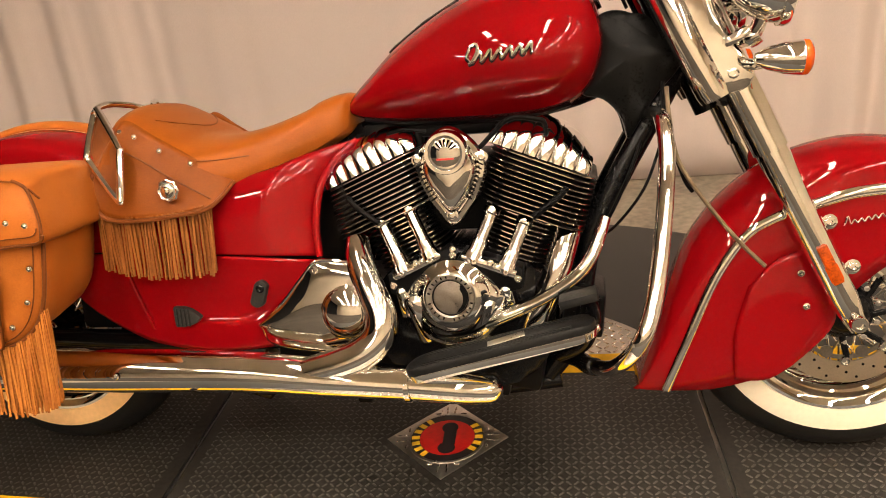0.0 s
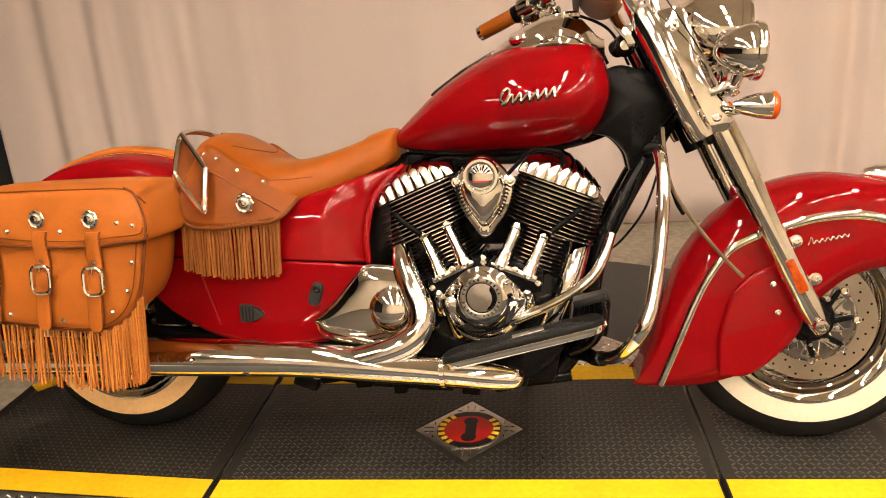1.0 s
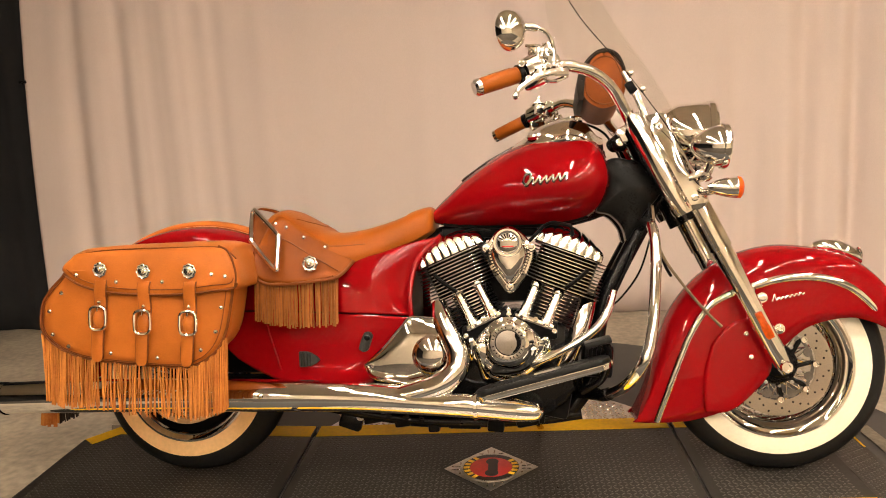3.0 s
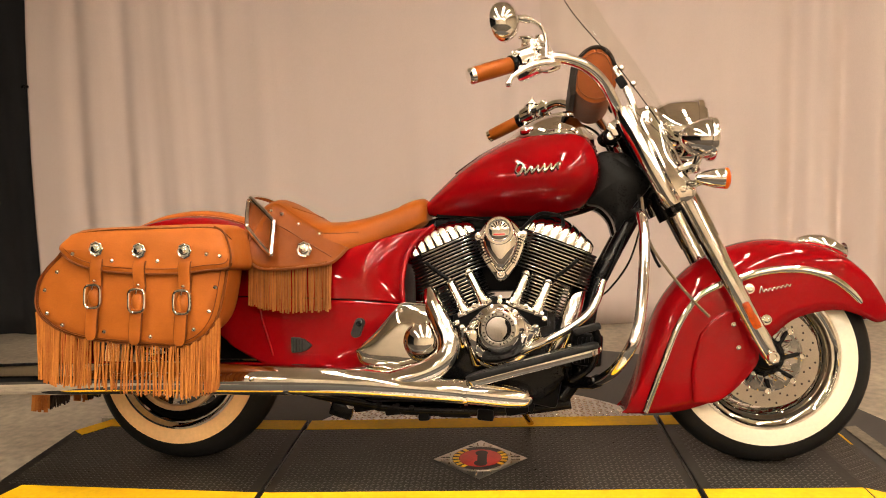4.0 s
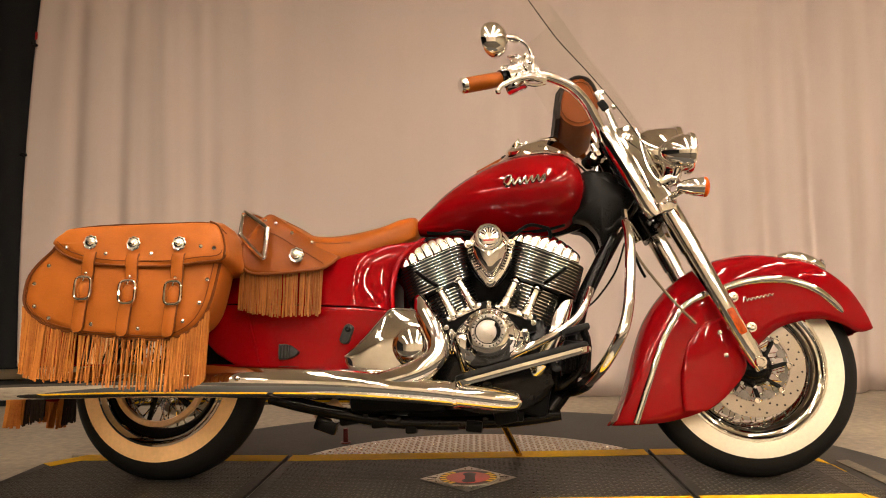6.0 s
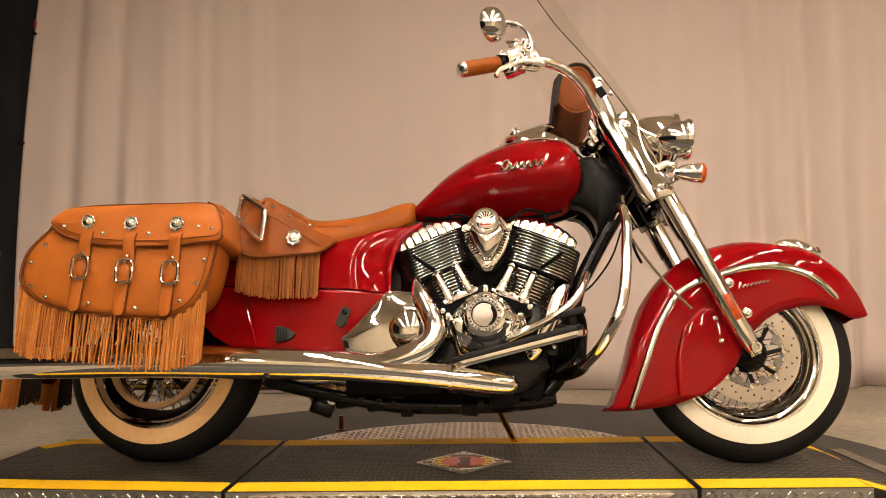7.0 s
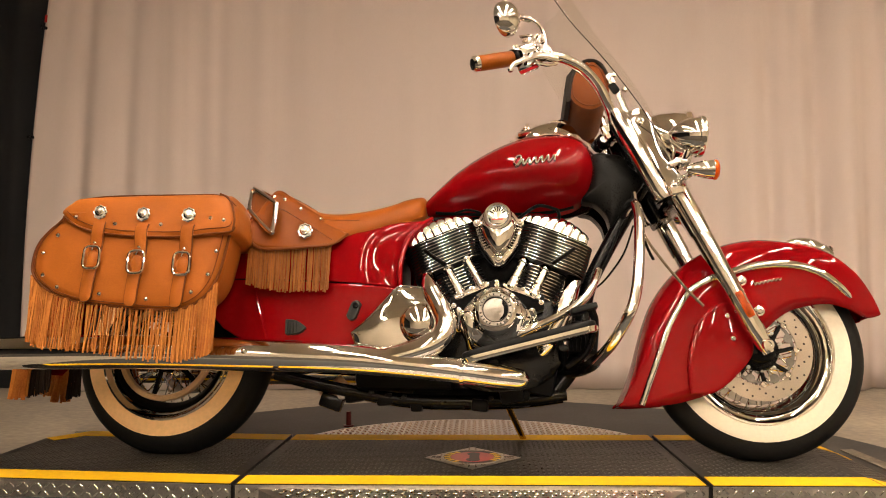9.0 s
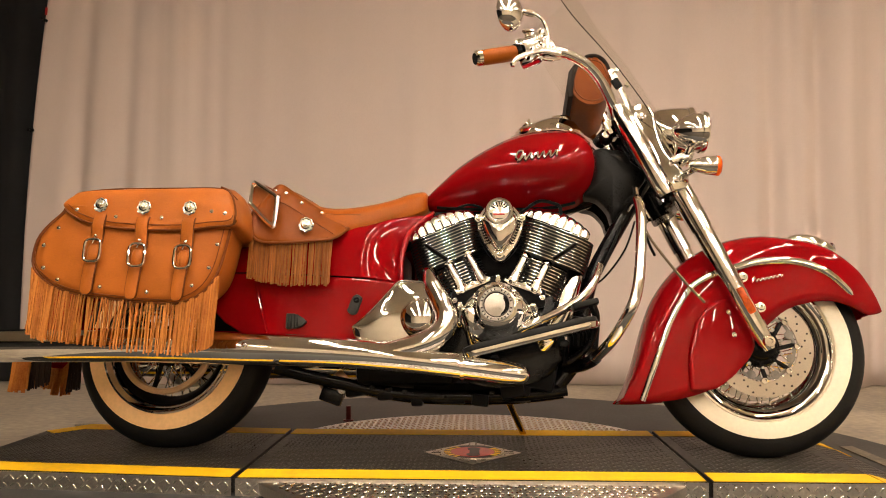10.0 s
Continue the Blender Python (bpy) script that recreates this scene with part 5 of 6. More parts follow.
def saddlebag(s):
    bag = group("saddlebag", "tan leather saddlebag with three buckled straps, studs and fringe")
    f = closed2(FACE, 80)
    rings = []
    for y, k in ((0.205, 0.76), (0.215, 0.82), (0.24, 0.86), (0.33, 0.94), (0.400, 0.985), (0.418, 0.997), (0.432, 0.985), (0.442, 0.955), (0.446, 0.85), (0.449, 0.6), (0.451, 0.3)):
        rings.append([(-0.03 + (x + 0.03) * k, s * y, 0.55 + (z - 0.55) * k) for x, z in f])
    part("bag_body", loft(rings), LEATHER, bag, "", 60)
    part("bag_piping", sweep([(-0.03 + (x + 0.03) * 0.995, s * 0.434, 0.55 + (z - 0.55) * 0.995) for x, z in f], 0.0042, 8, 0, True), LEATHER_DARK, bag)
    part("bag_seam", sweep([(-0.03 + (x + 0.03) * 0.945, s * 0.4455, 0.55 + (z - 0.55) * 0.945) for x, z in f], 0.0013, 5, 0, True), LEATHER_DARK, bag)
    l = closed2(LID, 70)
    rings = []
    for y, k, dz in ((0.190, 0.84, 0.012), (0.200, 0.88, 0.018), (0.30, 0.94, 0.020), (0.40, 0.985, 0.010), (0.440, 0.998, 0.0), (0.456, 0.985, -0.003), (0.461, 0.95, -0.004), (0.462, 0.7, -0.004)):
        rings.append([(0.01 + (x - 0.01) * k, s * (y - 0.018 * max(0, (z - 0.66)) / 0.06 * (1 if y > 0.42 else 0)), 0.655 + (z - 0.655) * k + (dz if z > 0.66 else 0)) for x, z in l])
    lid = part("lid", loft(rings), LEATHER, bag, "tan leather bag lid", 60)
    hem = [(x, z) for x, z in l if z < 0.660 and -0.232 < x < 0.276 and not (x > 0.2 and z > 0.61)]
    hem.sort()
    part("lid_piping", sweep([(x, s * 0.4615, z + 0.002) for x, z in hem], 0.0032, 8), LEATHER_DARK, lid)
    part("lid_seam", sweep([(0.01 + (x - 0.01) * 0.965, s * 0.4632, z + 0.016) for x, z in hem], 0.0013, 5), LEATHER_DARK, lid)
    part("lid_seam", sweep([(-0.195, s * 0.441, 0.704), (-0.1, s * 0.441, 0.712), (0.1, s * 0.441, 0.712), (0.215, s * 0.441, 0.708), (0.262, s * 0.440, 0.676)], 0.002, 5, 40), LEATHER_DARK, lid)
    part("lid_piping", sweep([(0.214, s * 0.444, 0.712), (0.238, s * 0.446, 0.700), (0.254, s * 0.452, 0.676), (0.267, s * 0.458, 0.634), (0.265, s * 0.460, 0.600)], 0.0030, 8, 30), LEATHER_DARK, lid)
    studs(bag, "stud", [(x, s * 0.4475, z) for x, z in ((-0.246, 0.597), (-0.283, 0.547), (-0.275, 0.483), (-0.229, 0.449), (-0.104, 0.429), (0.032, 0.414), (0.157, 0.432), (0.200, 0.481), (0.218, 0.546))], 0.0066, 0.006, CHROME, s)
    studs(lid, "stud", [(x, s * 0.4615, z) for x, z in ((-0.191, 0.646), (-0.074, 0.624), (0.059, 0.620), (0.200, 0.636), (0.238, 0.630))], 0.0066, 0.006, CHROME, s)
    for cx, cz, bx, bz, by in ((-0.121, 0.658, -0.127, 0.527, 0.405), (0.005, 0.650, 0.002, 0.513, 0.391), (0.137, 0.646, 0.132, 0.507, 0.387)):
        concho(bag, 0.0205, cx, s * 0.4625, cz, s)
        line = spline([(cx + 0.003, s * 0.4655, cz - 0.028), (cx, s * 0.4670, 0.600), (bx + 0.002, s * 0.4585, bz + 0.035), (bx, s * 0.4620, bz), (bx - 0.006, s * 0.4625, bz - 0.04), (bx - 0.011, s * 0.4600, by + 0.030), (bx - 0.012, s * 0.4580, by + 0.002)], 26)
        rings = []
        for k, p in enumerate(line):
            w = 0.0180 * (1 if k < 22 else (0.98, 0.92, 0.76, 0.42)[k - 22])
            rings.append([(p.x - w, p.y - s * 0.0065, p.z), (p.x - w, p.y - s * 0.0014, p.z), (p.x - w * 0.90, p.y, p.z), (p.x + w * 0.90, p.y, p.z), (p.x + w, p.y - s * 0.0014, p.z), (p.x + w, p.y - s * 0.0065, p.z)])
        strap = part("strap", loft(rings), LEATHER, bag, "tan leather strap")
        strap.data.materials.append(LEATHER_DARK)
        for f2 in strap.data.polygons:
            if abs(f2.normal.x) > 0.5 or f2.normal.z < -0.6:
                f2.material_index = 1
        part("keeper", turn(dome(0.017, 0.0075, 5), 18, facing(bx - 0.001, s * 0.4615, bz - 0.003, s) @ Matrix.Diagonal((1.02, 1.45, 1, 1))), LEATHER, strap)
        o = [(bx + 0.0232 * sx, s * 0.4685, bz + 0.0315 * sz) for sx, sz in ((-0.98, -0.45), (-0.84, -0.80), (-0.45, -0.98), (0.45, -0.98), (0.84, -0.80), (0.98, -0.45), (0.98, 0.45), (0.84, 0.80), (0.45, 0.98), (-0.45, 0.98), (-0.84, 0.80), (-0.98, 0.45))]
        part("buckle", sweep(o, 0.0043, 8, 52, True), CHROME, strap, "chrome buckle")
        part("buckle_pin", sweep([(bx, s * 0.4655, bz + 0.036), (bx, s * 0.4715, bz + 0.018)], 0.0026, 8), CHROME, strap)
        studs(strap, "stud", [(bx + 0.001, s * 0.461, bz + 0.043)], 0.0055, 0.006, CHROME, s)
        holes = finish("strap_hole", turn([(0.0022, 0), (0.0022, 0.0008), (0, 0.0008)], 8), LEATHER_DARK)
        for q in range(2):
            ob = new("strap_hole", holes)
            ob.parent = strap
            ob.matrix_basis = facing(bx - 0.008, s * 0.4595, bz - 0.05 - 0.016 * q, s)
    hem = [(-0.318, 0.487), (-0.292, 0.460), (-0.240, 0.430), (-0.160, 0.409), (-0.040, 0.395), (0.085, 0.386), (0.145, 0.394), (0.195, 0.424), (0.222, 0.462)]
    end = [(-0.300, 0.300), (-0.270, 0.282), (-0.215, 0.276), (-0.14, 0.272), (-0.04, 0.258), (0.07, 0.245), (0.13, 0.245), (0.19, 0.256), (0.230, 0.272)]
    fringe("bag_fringe", bag, [(x, s * 0.436, z) for x, z in hem], [(x, s * 0.440, z) for x, z in end], 96, 21 + s, 0.0039, 2, -s * 0.009)
    return bag


saddlebag(-1)
saddlebag(1)
for y in (-0.20, 0.20):
    part("bag_bracket", sweep([(-0.25, y, 0.60), (0.0, y * 0.9, 0.62), (0.16, y * 0.75, 0.60)], 0.009, 10, 20), CHROME, bike)

# -- red side panels --
for s in (-1, 1):
    up = coons([(0.060, 0.520), (0.240, 0.520), (0.470, 0.509), (0.600, 0.500), (0.690, 0.490)], [(0.060, 0.660), (0.240, 0.690), (0.420, 0.672), (0.560, 0.672), (0.680, 0.706), (0.778, 0.728)],
               [(0.060, 0.520), (0.060, 0.660)], [(0.690, 0.490), (0.686, 0.560), (0.702, 0.640), (0.735, 0.690), (0.778, 0.728)], 44, 26,
               lambda u, v: s * ((0.150 + 0.055 * math.sin(math.pi * min(1, 0.20 + 0.62 * u)) ** 0.8) - 0.050 * max(0, u - 0.72) ** 1.2 * 6 * (0.35 + 0.65 * v) - 0.045 * v ** 3))
    solid(part("side_panel", up, RED, bike, "glossy red upper side panel", 60), 0.004)
    lowp = coons([(0.150, 0.372), (0.215, 0.335), (0.290, 0.305), (0.420, 0.285), (0.560, 0.290)], [(0.060, 0.516), (0.240, 0.516), (0.470, 0.505), (0.600, 0.496), (0.700, 0.486)],
                 [(0.150, 0.372), (0.090, 0.44), (0.060, 0.516)], [(0.560, 0.290), (0.630, 0.384), (0.685, 0.438), (0.700, 0.486)], 40, 20,
                 lambda u, v: s * (0.188 + 0.014 * math.sin(math.pi * min(1, 0.10 + 0.55 * u)) + 0.004 * math.sin(math.pi * 0.75 * (1 - v)) - 0.020 * (1 - v) - 0.016 * max(0, (u - 0.80) / 0.20) ** 1.5))
    part("panel_rim", sweep([(0.690, s * 0.180, 0.492), (0.686, s * 0.172, 0.560), (0.702, s * 0.158, 0.640), (0.735, s * 0.142, 0.690), (0.776, s * 0.118, 0.727)], [0.007, 0.0085, 0.0085, 0.0075, 0.006], 12, 40), RED, bike, "rolled red front rim of the side panel")
    solid(part("lower_panel", lowp, RED, bike, "glossy red lower side panel", 60), 0.004)
    part("panel_seam", sweep([(0.246, s * 0.203, 0.500), (0.258, s * 0.199, 0.445), (0.275, s * 0.194, 0.385), (0.287, s * 0.188, 0.338)], 0.004, 8, 30), RED, bike)
    pad = [(0.351, 0.394), (0.374, 0.393), (0.390, 0.387), (0.402, 0.379), (0.412, 0.369), (0.402, 0.358), (0.388, 0.352), (0.372, 0.349), (0.353, 0.348), (0.350, 0.352), (0.349, 0.390)]
    cap = part("blanking_cap", plate(pad, s * 0.175, s * 0.208, 0.003), GREY_RUBBER, bike, "black rubber blanking cap")
    for q in range(4):
        part("rib", block((0.004, 0.003, 0.040), pose(0.358 + 0.009 * q, s * 0.2085, 0.370), 0.001, 1), RUBBER, cap)
    slot = [(0.556 + 0.0155 * math.cos(a) + 0.010 * (1 if math.sin(a) > 0 else -1) * 0.6, 0.420 + 0.0155 * math.sin(a) + (0.014 if math.sin(a) > 0 else -0.014)) for a in (2 * math.pi * (k + 0.5) / 28 for k in range(28))]
    lock = part("lock_cover", plate(slot, s * 0.180, s * 0.213, 0.003), GREY_RUBBER, bike, "oval black lock cover")
    part("lock", turn([(0.009, 0), (0.009, 0.003), (0.006, 0.004), (0.004, 0.002), (0, 0.002)], 16, facing(0.562, s * 0.213, 0.433, s)), BLACK, lock)
    cov = coons([(0.552, 0.348), (0.568, 0.318), (0.610, 0.304), (0.690, 0.296), (0.790, 0.290)], [(0.552, 0.356), (0.612, 0.406), (0.660, 0.460), (0.690, 0.486), (0.790, 0.478)],
                [(0.552, 0.348), (0.552, 0.356)], [(0.790, 0.286), (0.805, 0.40), (0.790, 0.478)], 64, 40,
                lambda u, v: s * (0.205 + 0.012 * math.sin(math.pi * (0.06 + 0.60 * u)) * (1 - 0.4 * v ** 3) + 0.008 * math.sin(math.pi * v)))
    cv = solid(part("sprocket_cover", cov, CHROME, bike, "polished chrome sprocket cover", 60), 0.004)
    part("cover_dome", turn([(0.066, -0.012), (0.065, -0.002), (0.061, 0.004), (0.056, 0.006), (0.053, 0.012), (0.046, 0.020), (0.034, 0.026), (0.018, 0.030), (0, 0.031)], 48, facing(0.752, s * 0.219, 0.380, s)), CHROME, cv, "round chrome dome of the cover", 50)
    part("cover_rim", sweep([(0.553, s * 0.208, 0.352), (0.612, s * 0.214, 0.404), (0.667, s * 0.214, 0.465), (0.700, s * 0.212, 0.490), (0.790, s * 0.208, 0.480)], 0.004, 8, 40), CHROME, cv)
    bolts(cv, [(0.690, s * 0.216, 0.470), (0.577, s * 0.214, 0.350)], 0.006, 0.006, s)
part("battery_box", block((0.62, 0.26, 0.30), pose(0.37, 0, 0.47), 0.02), MATT_BLACK, bike)
part("swingarm", sweep([(0.62, -0.115, 0.30), (0.35, -0.130, 0.290), (-0.06, -0.130, 0.305)], [0.030, 0.026, 0.022], 12, 24), BLACK, bike)
part("swingarm", sweep([(0.62, 0.115, 0.30), (0.35, 0.130, 0.290), (-0.06, 0.130, 0.305)], [0.030, 0.026, 0.022], 12, 24), BLACK, bike)

# -- engine --
engine = group("engine", "air-cooled chrome and black V-twin engine")
CRANK = Vector((0.985, 0, 0.220))
crank_case = closed2([(0.80, 0.30), (0.80, 0.40), (0.855, 0.47), (0.90, 0.465), (0.985, 0.500), (1.07, 0.465), (1.12, 0.46), (1.165, 0.41), (1.17, 0.30), (1.12, 0.215), (0.97, 0.185), (0.85, 0.22)], 60)
part("crankcase", plate(crank_case, -0.165, 0.165, 0.02, 3), BLACK, engine, "black crankcase")


def rounded(b0, b1, y0, y1, r, n=4):
    pts = []
    for cx, cy, a0 in ((b1 - r, y1 - r, 0), (b0 + r, y1 - r, 90), (b0 + r, y0 + r, 180), (b1 - r, y0 + r, 270)):
        for k in range(n + 1):
            a = radians(a0 + 90 * k / n)
            pts.append((cx + r * math.cos(a), cy + r * math.sin(a)))
    return pts


def fin_mesh(b0, b1, y0, y1, r, thick):
    o = rounded(b0, b1, y0, y1, r)
    c = Vector(((b0 + b1) / 2, (y0 + y1) / 2))
    rings = []
    for k, z in ((0.965, -thick), (1.0, -thick * 0.62), (1.0, thick * 0.62), (0.965, thick)):
        rings.append([(c.x + (x - c.x) * k, c.y + (y - c.y) * k, z) for x, y in o])
    return loft(rings)


def rimmed_fin(name, bm):
    """A cooling fin: black painted faces, polished rim."""
    me = finish(name, bm, POLISHED)
    me.materials.append(MATT_BLACK)
    for p in me.polygons:
        p.material_index = 1 if abs(p.normal.z) > 0.3 else 0
    return me


for tag, ang in (("rear", -22.0), ("front", 22.0)):
    k = 1 if tag == "front" else -1
    cyl = group("cylinder", tag + " cylinder with polished fin edges and ribbed chrome cover", bike)
    cyl.matrix_basis = Matrix.Translation(CRANK) @ pose(0, 0, 0, 0, ang, 0)
    part("barrel", turn([(0.062, 0.20), (0.062, 0.37), (0, 0.37)], 32), MATT_BLACK, cyl)
    core = rounded(-0.090, 0.090, -0.132, 0.132, 0.05)
    bm = bmesh.new()
    loft([[(x, y, z) for x, y in core] for z in (0.365, 0.480)], bm=bm)
    part("head_core", bm, MATT_BLACK, cyl)
    me = rimmed_fin("head_fin", fin_mesh(-0.110, 0.110, -0.186, 0.186, 0.055, 0.0014))
    for q in range(11):
        ob = new("head_fin", me)
        ob.parent = cyl
        h = 0.371 + 0.0104 * q
        ob.matrix_basis = pose(k * (0.008 - 0.10 * (h - 0.42)), 0, h) @ Matrix.Diagonal((1.02, 1.0 - 0.016 * q, 1, 1))
    me = rimmed_fin("barrel_fin", fin_mesh(-0.082, 0.082, -0.154, 0.154, 0.06, 0.0021))
    for q in range(12):
        ob = new("barrel_fin", me)
        ob.parent = cyl
        ob.matrix_basis = pose(0, 0, 0.245 + 0.0104 * q)
    # fluted cover: upright lobes on the side faces under a smooth crown
    rings = []
    nb = 144
    for i in range(nb + 1):
        u = i / nb
        b = -0.112 - 0.008 * k + 0.214 * u
        env = 0.30 + 0.70 * math.sin(math.pi * (0.03 + 0.94 * u)) ** 0.6
        rip = 0.0050 * (abs(math.sin(math.pi * 8 * u)) ** 0.55) - 0.0050
        prof = []
        for y, z, f in ((0.152, 0.000, 0.6), (0.157, 0.003, 1.0), (0.1565, 0.020, 1.0), (0.154, 0.040, 1.0), (0.149, 0.054, 1.0), (0.140, 0.064, 1.0), (0.126, 0.071, 0.9), (0.106, 0.079, 0.8), (0.08, 0.088, 0.5), (0.04, 0.098, 0.2), (0.0, 0.101, 0.0)):
            prof.append((b, y - 0.012 * (1 - env) + f * rip, 0.478 + z * 0.80 * env + 0.35 * f * rip * (z > 0.03)))
        rings.append([(x, -y, z) for x, y, z in prof] + prof[-2::-1])
    part("valve_cover", loft(rings), CHROME, cyl, "fluted chrome valve cover", 35)
    part("plug_lead", sweep([(k * 0.062, -0.166, 0.445), (k * 0.048, -0.182, 0.418), (k * 0.018, -0.190, 0.372)], 0.0062, 8, 12), MATT_BLACK, cyl, "black plug lead")
# lifter blocks and pushrod tubes
for side in (-1,):
    for (x0, z0), (x1, z1) in (((0.833, 0.571), (0.876, 0.470)), ((0.892, 0.597), (0.934, 0.496)), ((1.067, 0.587), (1.022, 0.492)), ((1.131, 0.563), (1.086, 0.468))):
        p, q = Vector((x0 - 0.006, -0.165, z0 - 0.012)), Vector((x1, -0.206, z1 - 0.004))
        d = (q - p).normalized()
        tube = part("pushrod_tube", sweep([p - d * 0.004, q], 0.0136, 16), CHROME, engine, "chrome pushrod tube")
        part("collar", sweep([p - d * 0.004, p + d * 0.0, p + d * 0.012, p + d * 0.015], [0.0145, 0.0172, 0.0172, 0.0145], 16), CHROME, tube)
        part("collar", sweep([q - d * 0.034, q - d * 0.026, q - d * 0.012, q - d * 0.004], [0.0145, 0.0168, 0.0168, 0.0185], 16), CHROME, tube)
        part("flange", block((0.046, 0.034, 0.010), Matrix.Translation(q + d * 0.006) @ pose(0, 0, 0, 0, -24 if x0 < 0.985 else 22, 0), 0.003), CHROME, tube)
        part("foot", sweep([q - d * 0.006, q + d * 0.010, q + d * 0.016], [0.020, 0.021, 0.016], 12), CHROME, tube)
    for x, z, a in ((0.906, 0.474, -24), (1.056, 0.470, 21)):
        blockp = part("lifter_block", block((0.108, 0.05, 0.018), pose(x, -0.198, z, 0, a, 0), 0.006), CHROME, engine, "chrome lifter block")
        bolts(blockp, [(x + q * 0.033 * math.cos(radians(a)), -0.222, z - q * 0.033 * math.sin(radians(a))) for q in (-1, 1)], 0.006)
        bolts(blockp, [(x + q * 0.0, -0.222, z + 0.006) for q in (0,)], 0.005)
for name_o in ([(0.843, 0.455), (0.972, 0.508), (0.982, 0.486), (0.915, 0.438), (0.868, 0.408), (0.845, 0.415)], [(1.002, 0.502), (1.118, 0.462), (1.116, 0.420), (1.080, 0.410), (1.050, 0.435), (0.984, 0.478)]):
    part("lifter_base", plate(name_o, -0.212, -0.160, 0.004), MATT_BLACK, engine, "black lifter base casting")
bolts(engine, [(0.979, -0.205, 0.502), (0.854, -0.212, 0.432), (1.108, -0.212, 0.440), (0.855, -0.168, 0.395), (0.980, -0.212, 0.492)], 0.005, 0.007)
# cam cover
cam_o = closed2([(0.862, 0.400), (0.882, 0.436), (0.922, 0.464), (0.977, 0.475), (1.030, 0.464), (1.068, 0.436), (1.090, 0.400), (1.072, 0.350), (1.030, 0.306), (0.965, 0.290), (0.908, 0.310), (0.876, 0.350)], 60)
rings = []
for y, kk in ((-0.150, 1.0), (-0.185, 1.0), (-0.200, 0.97), (-0.212, 0.90), (-0.220, 0.80), (-0.226, 0.68), (-0.236, 0.62), (-0.240, 0.56), (-0.241, 0.3)):
    f = max(0.0, min(1.0, (0.97 - kk) / 0.17))
    ring = []
    for x, z in cam_o:
        dx, dz = x - 0.977, z - 0.405
        d = math.hypot(dx, dz)
        r0 = 0.098 * kk
        ring.append((0.977 + dx * (kk * (1 - f) + r0 / d * f), y, 0.405 + dz * (kk * (1 - f) + r0 / d * f) + 0.007 * (1 - kk)))
    rings.append(ring)
camc = part("cam_cover", loft(rings), CHROME, engine, "polished chrome cam cover", 50)
for a in range(0, 360, 45):
    p = (0.977 + 0.098 * math.cos(radians(a + 20)), 0.402 + 0.088 * math.sin(radians(a + 20)))
    part("bolt_boss", turn([(0.014, -0.02), (0.014, 0.012), (0.011, 0.016), (0.008, 0.016), (0.007, 0.010), (0, 0.010)], 14, facing(p[0], -0.190, p[1])), CHROME, camc)
for x0, z0, x1, z1, r0, r1 in ((0.898, 0.405, 0.912, 0.312, 0.027, 0.022), (1.040, 0.398, 1.030, 0.315, 0.026, 0.020), (0.950, 0.350, 0.956, 0.300, 0.018, 0.016), (0.995, 0.350, 0.998, 0.298, 0.016, 0.014), (0.868, 0.420, 0.866, 0.362, 0.013, 0.011), (1.080, 0.420, 1.092, 0.375, 0.013, 0.011)):
    d = Vector((x1 - x0, 0.024, z1 - z0))
    p = Vector((x0, -0.205, z0))
    part("cover_lobe", sweep([p - d * 0.14, p - d * 0.06, p, p + d * 0.5, p + d, p + d * 1.06, p + d * 1.10], [r0 * 0.45, r0 * 0.85, r0, (r0 + r1) / 2, r1, r1 * 0.8, r1 * 0.3], 18), CHROME, camc, "rounded chrome lobe")
part("cover_ring", turn([(0.037, -0.008), (0.050, -0.008), (0.050, 0.008), (0.047, 0.011), (0.040, 0.011), (0.037, 0.008), (0.037, -0.008)], 44, facing(0.976, -0.240, 0.414)), MEDAL, camc, "satin alloy ring")
part("cover_disc", turn([(0.037, 0.003), (0.030, 0.004), (0.015, 0.0055), (0, 0.006)], 36, facing(0.976, -0.240, 0.414)), MEDAL, camc, "satin alloy inset disc")
part("disc_groove", turn([(0.0375, 0.0035), (0.0375, 0.0062), (0.0345, 0.0062), (0.0345, 0.0035)], 40, facing(0.976, -0.240, 0.414)), MATT_BLACK, camc, "dark groove round the inset disc")
crescent = [(0.978 + 0.0325 * math.cos(radians(g)), 0.414 + 0.0325 * math.sin(radians(g))) for g in range(-75, 56, 10)] + [(0.990 + 0.011 * math.cos(radians(g)), 0.412 + 0.021 * math.sin(radians(g))) for g in range(60, -81, -14)]
part("disc_relief", plate(crescent, -0.2470, -0.2440, 0.0006, 1), MATT_BLACK, camc, "dark recessed crescent of the medallion")
me = finish("ring_mark", block((0.003, 0.0012, 0.006), Matrix(), 0.0004, 1), BLACK)
for q in range(26):
    if q % 13 in (0, 6):
        continue
    a = 2 * math.pi * q / 26
    ob = new("ring_mark", me)
    ob.parent = camc
    ob.matrix_basis = Matrix.Translation((0.976 + 0.0435 * math.cos(a), -0.2512, 0.414 + 0.0435 * math.sin(a))) @ Matrix.Rotation(-a + math.pi / 2, 4, "Y")
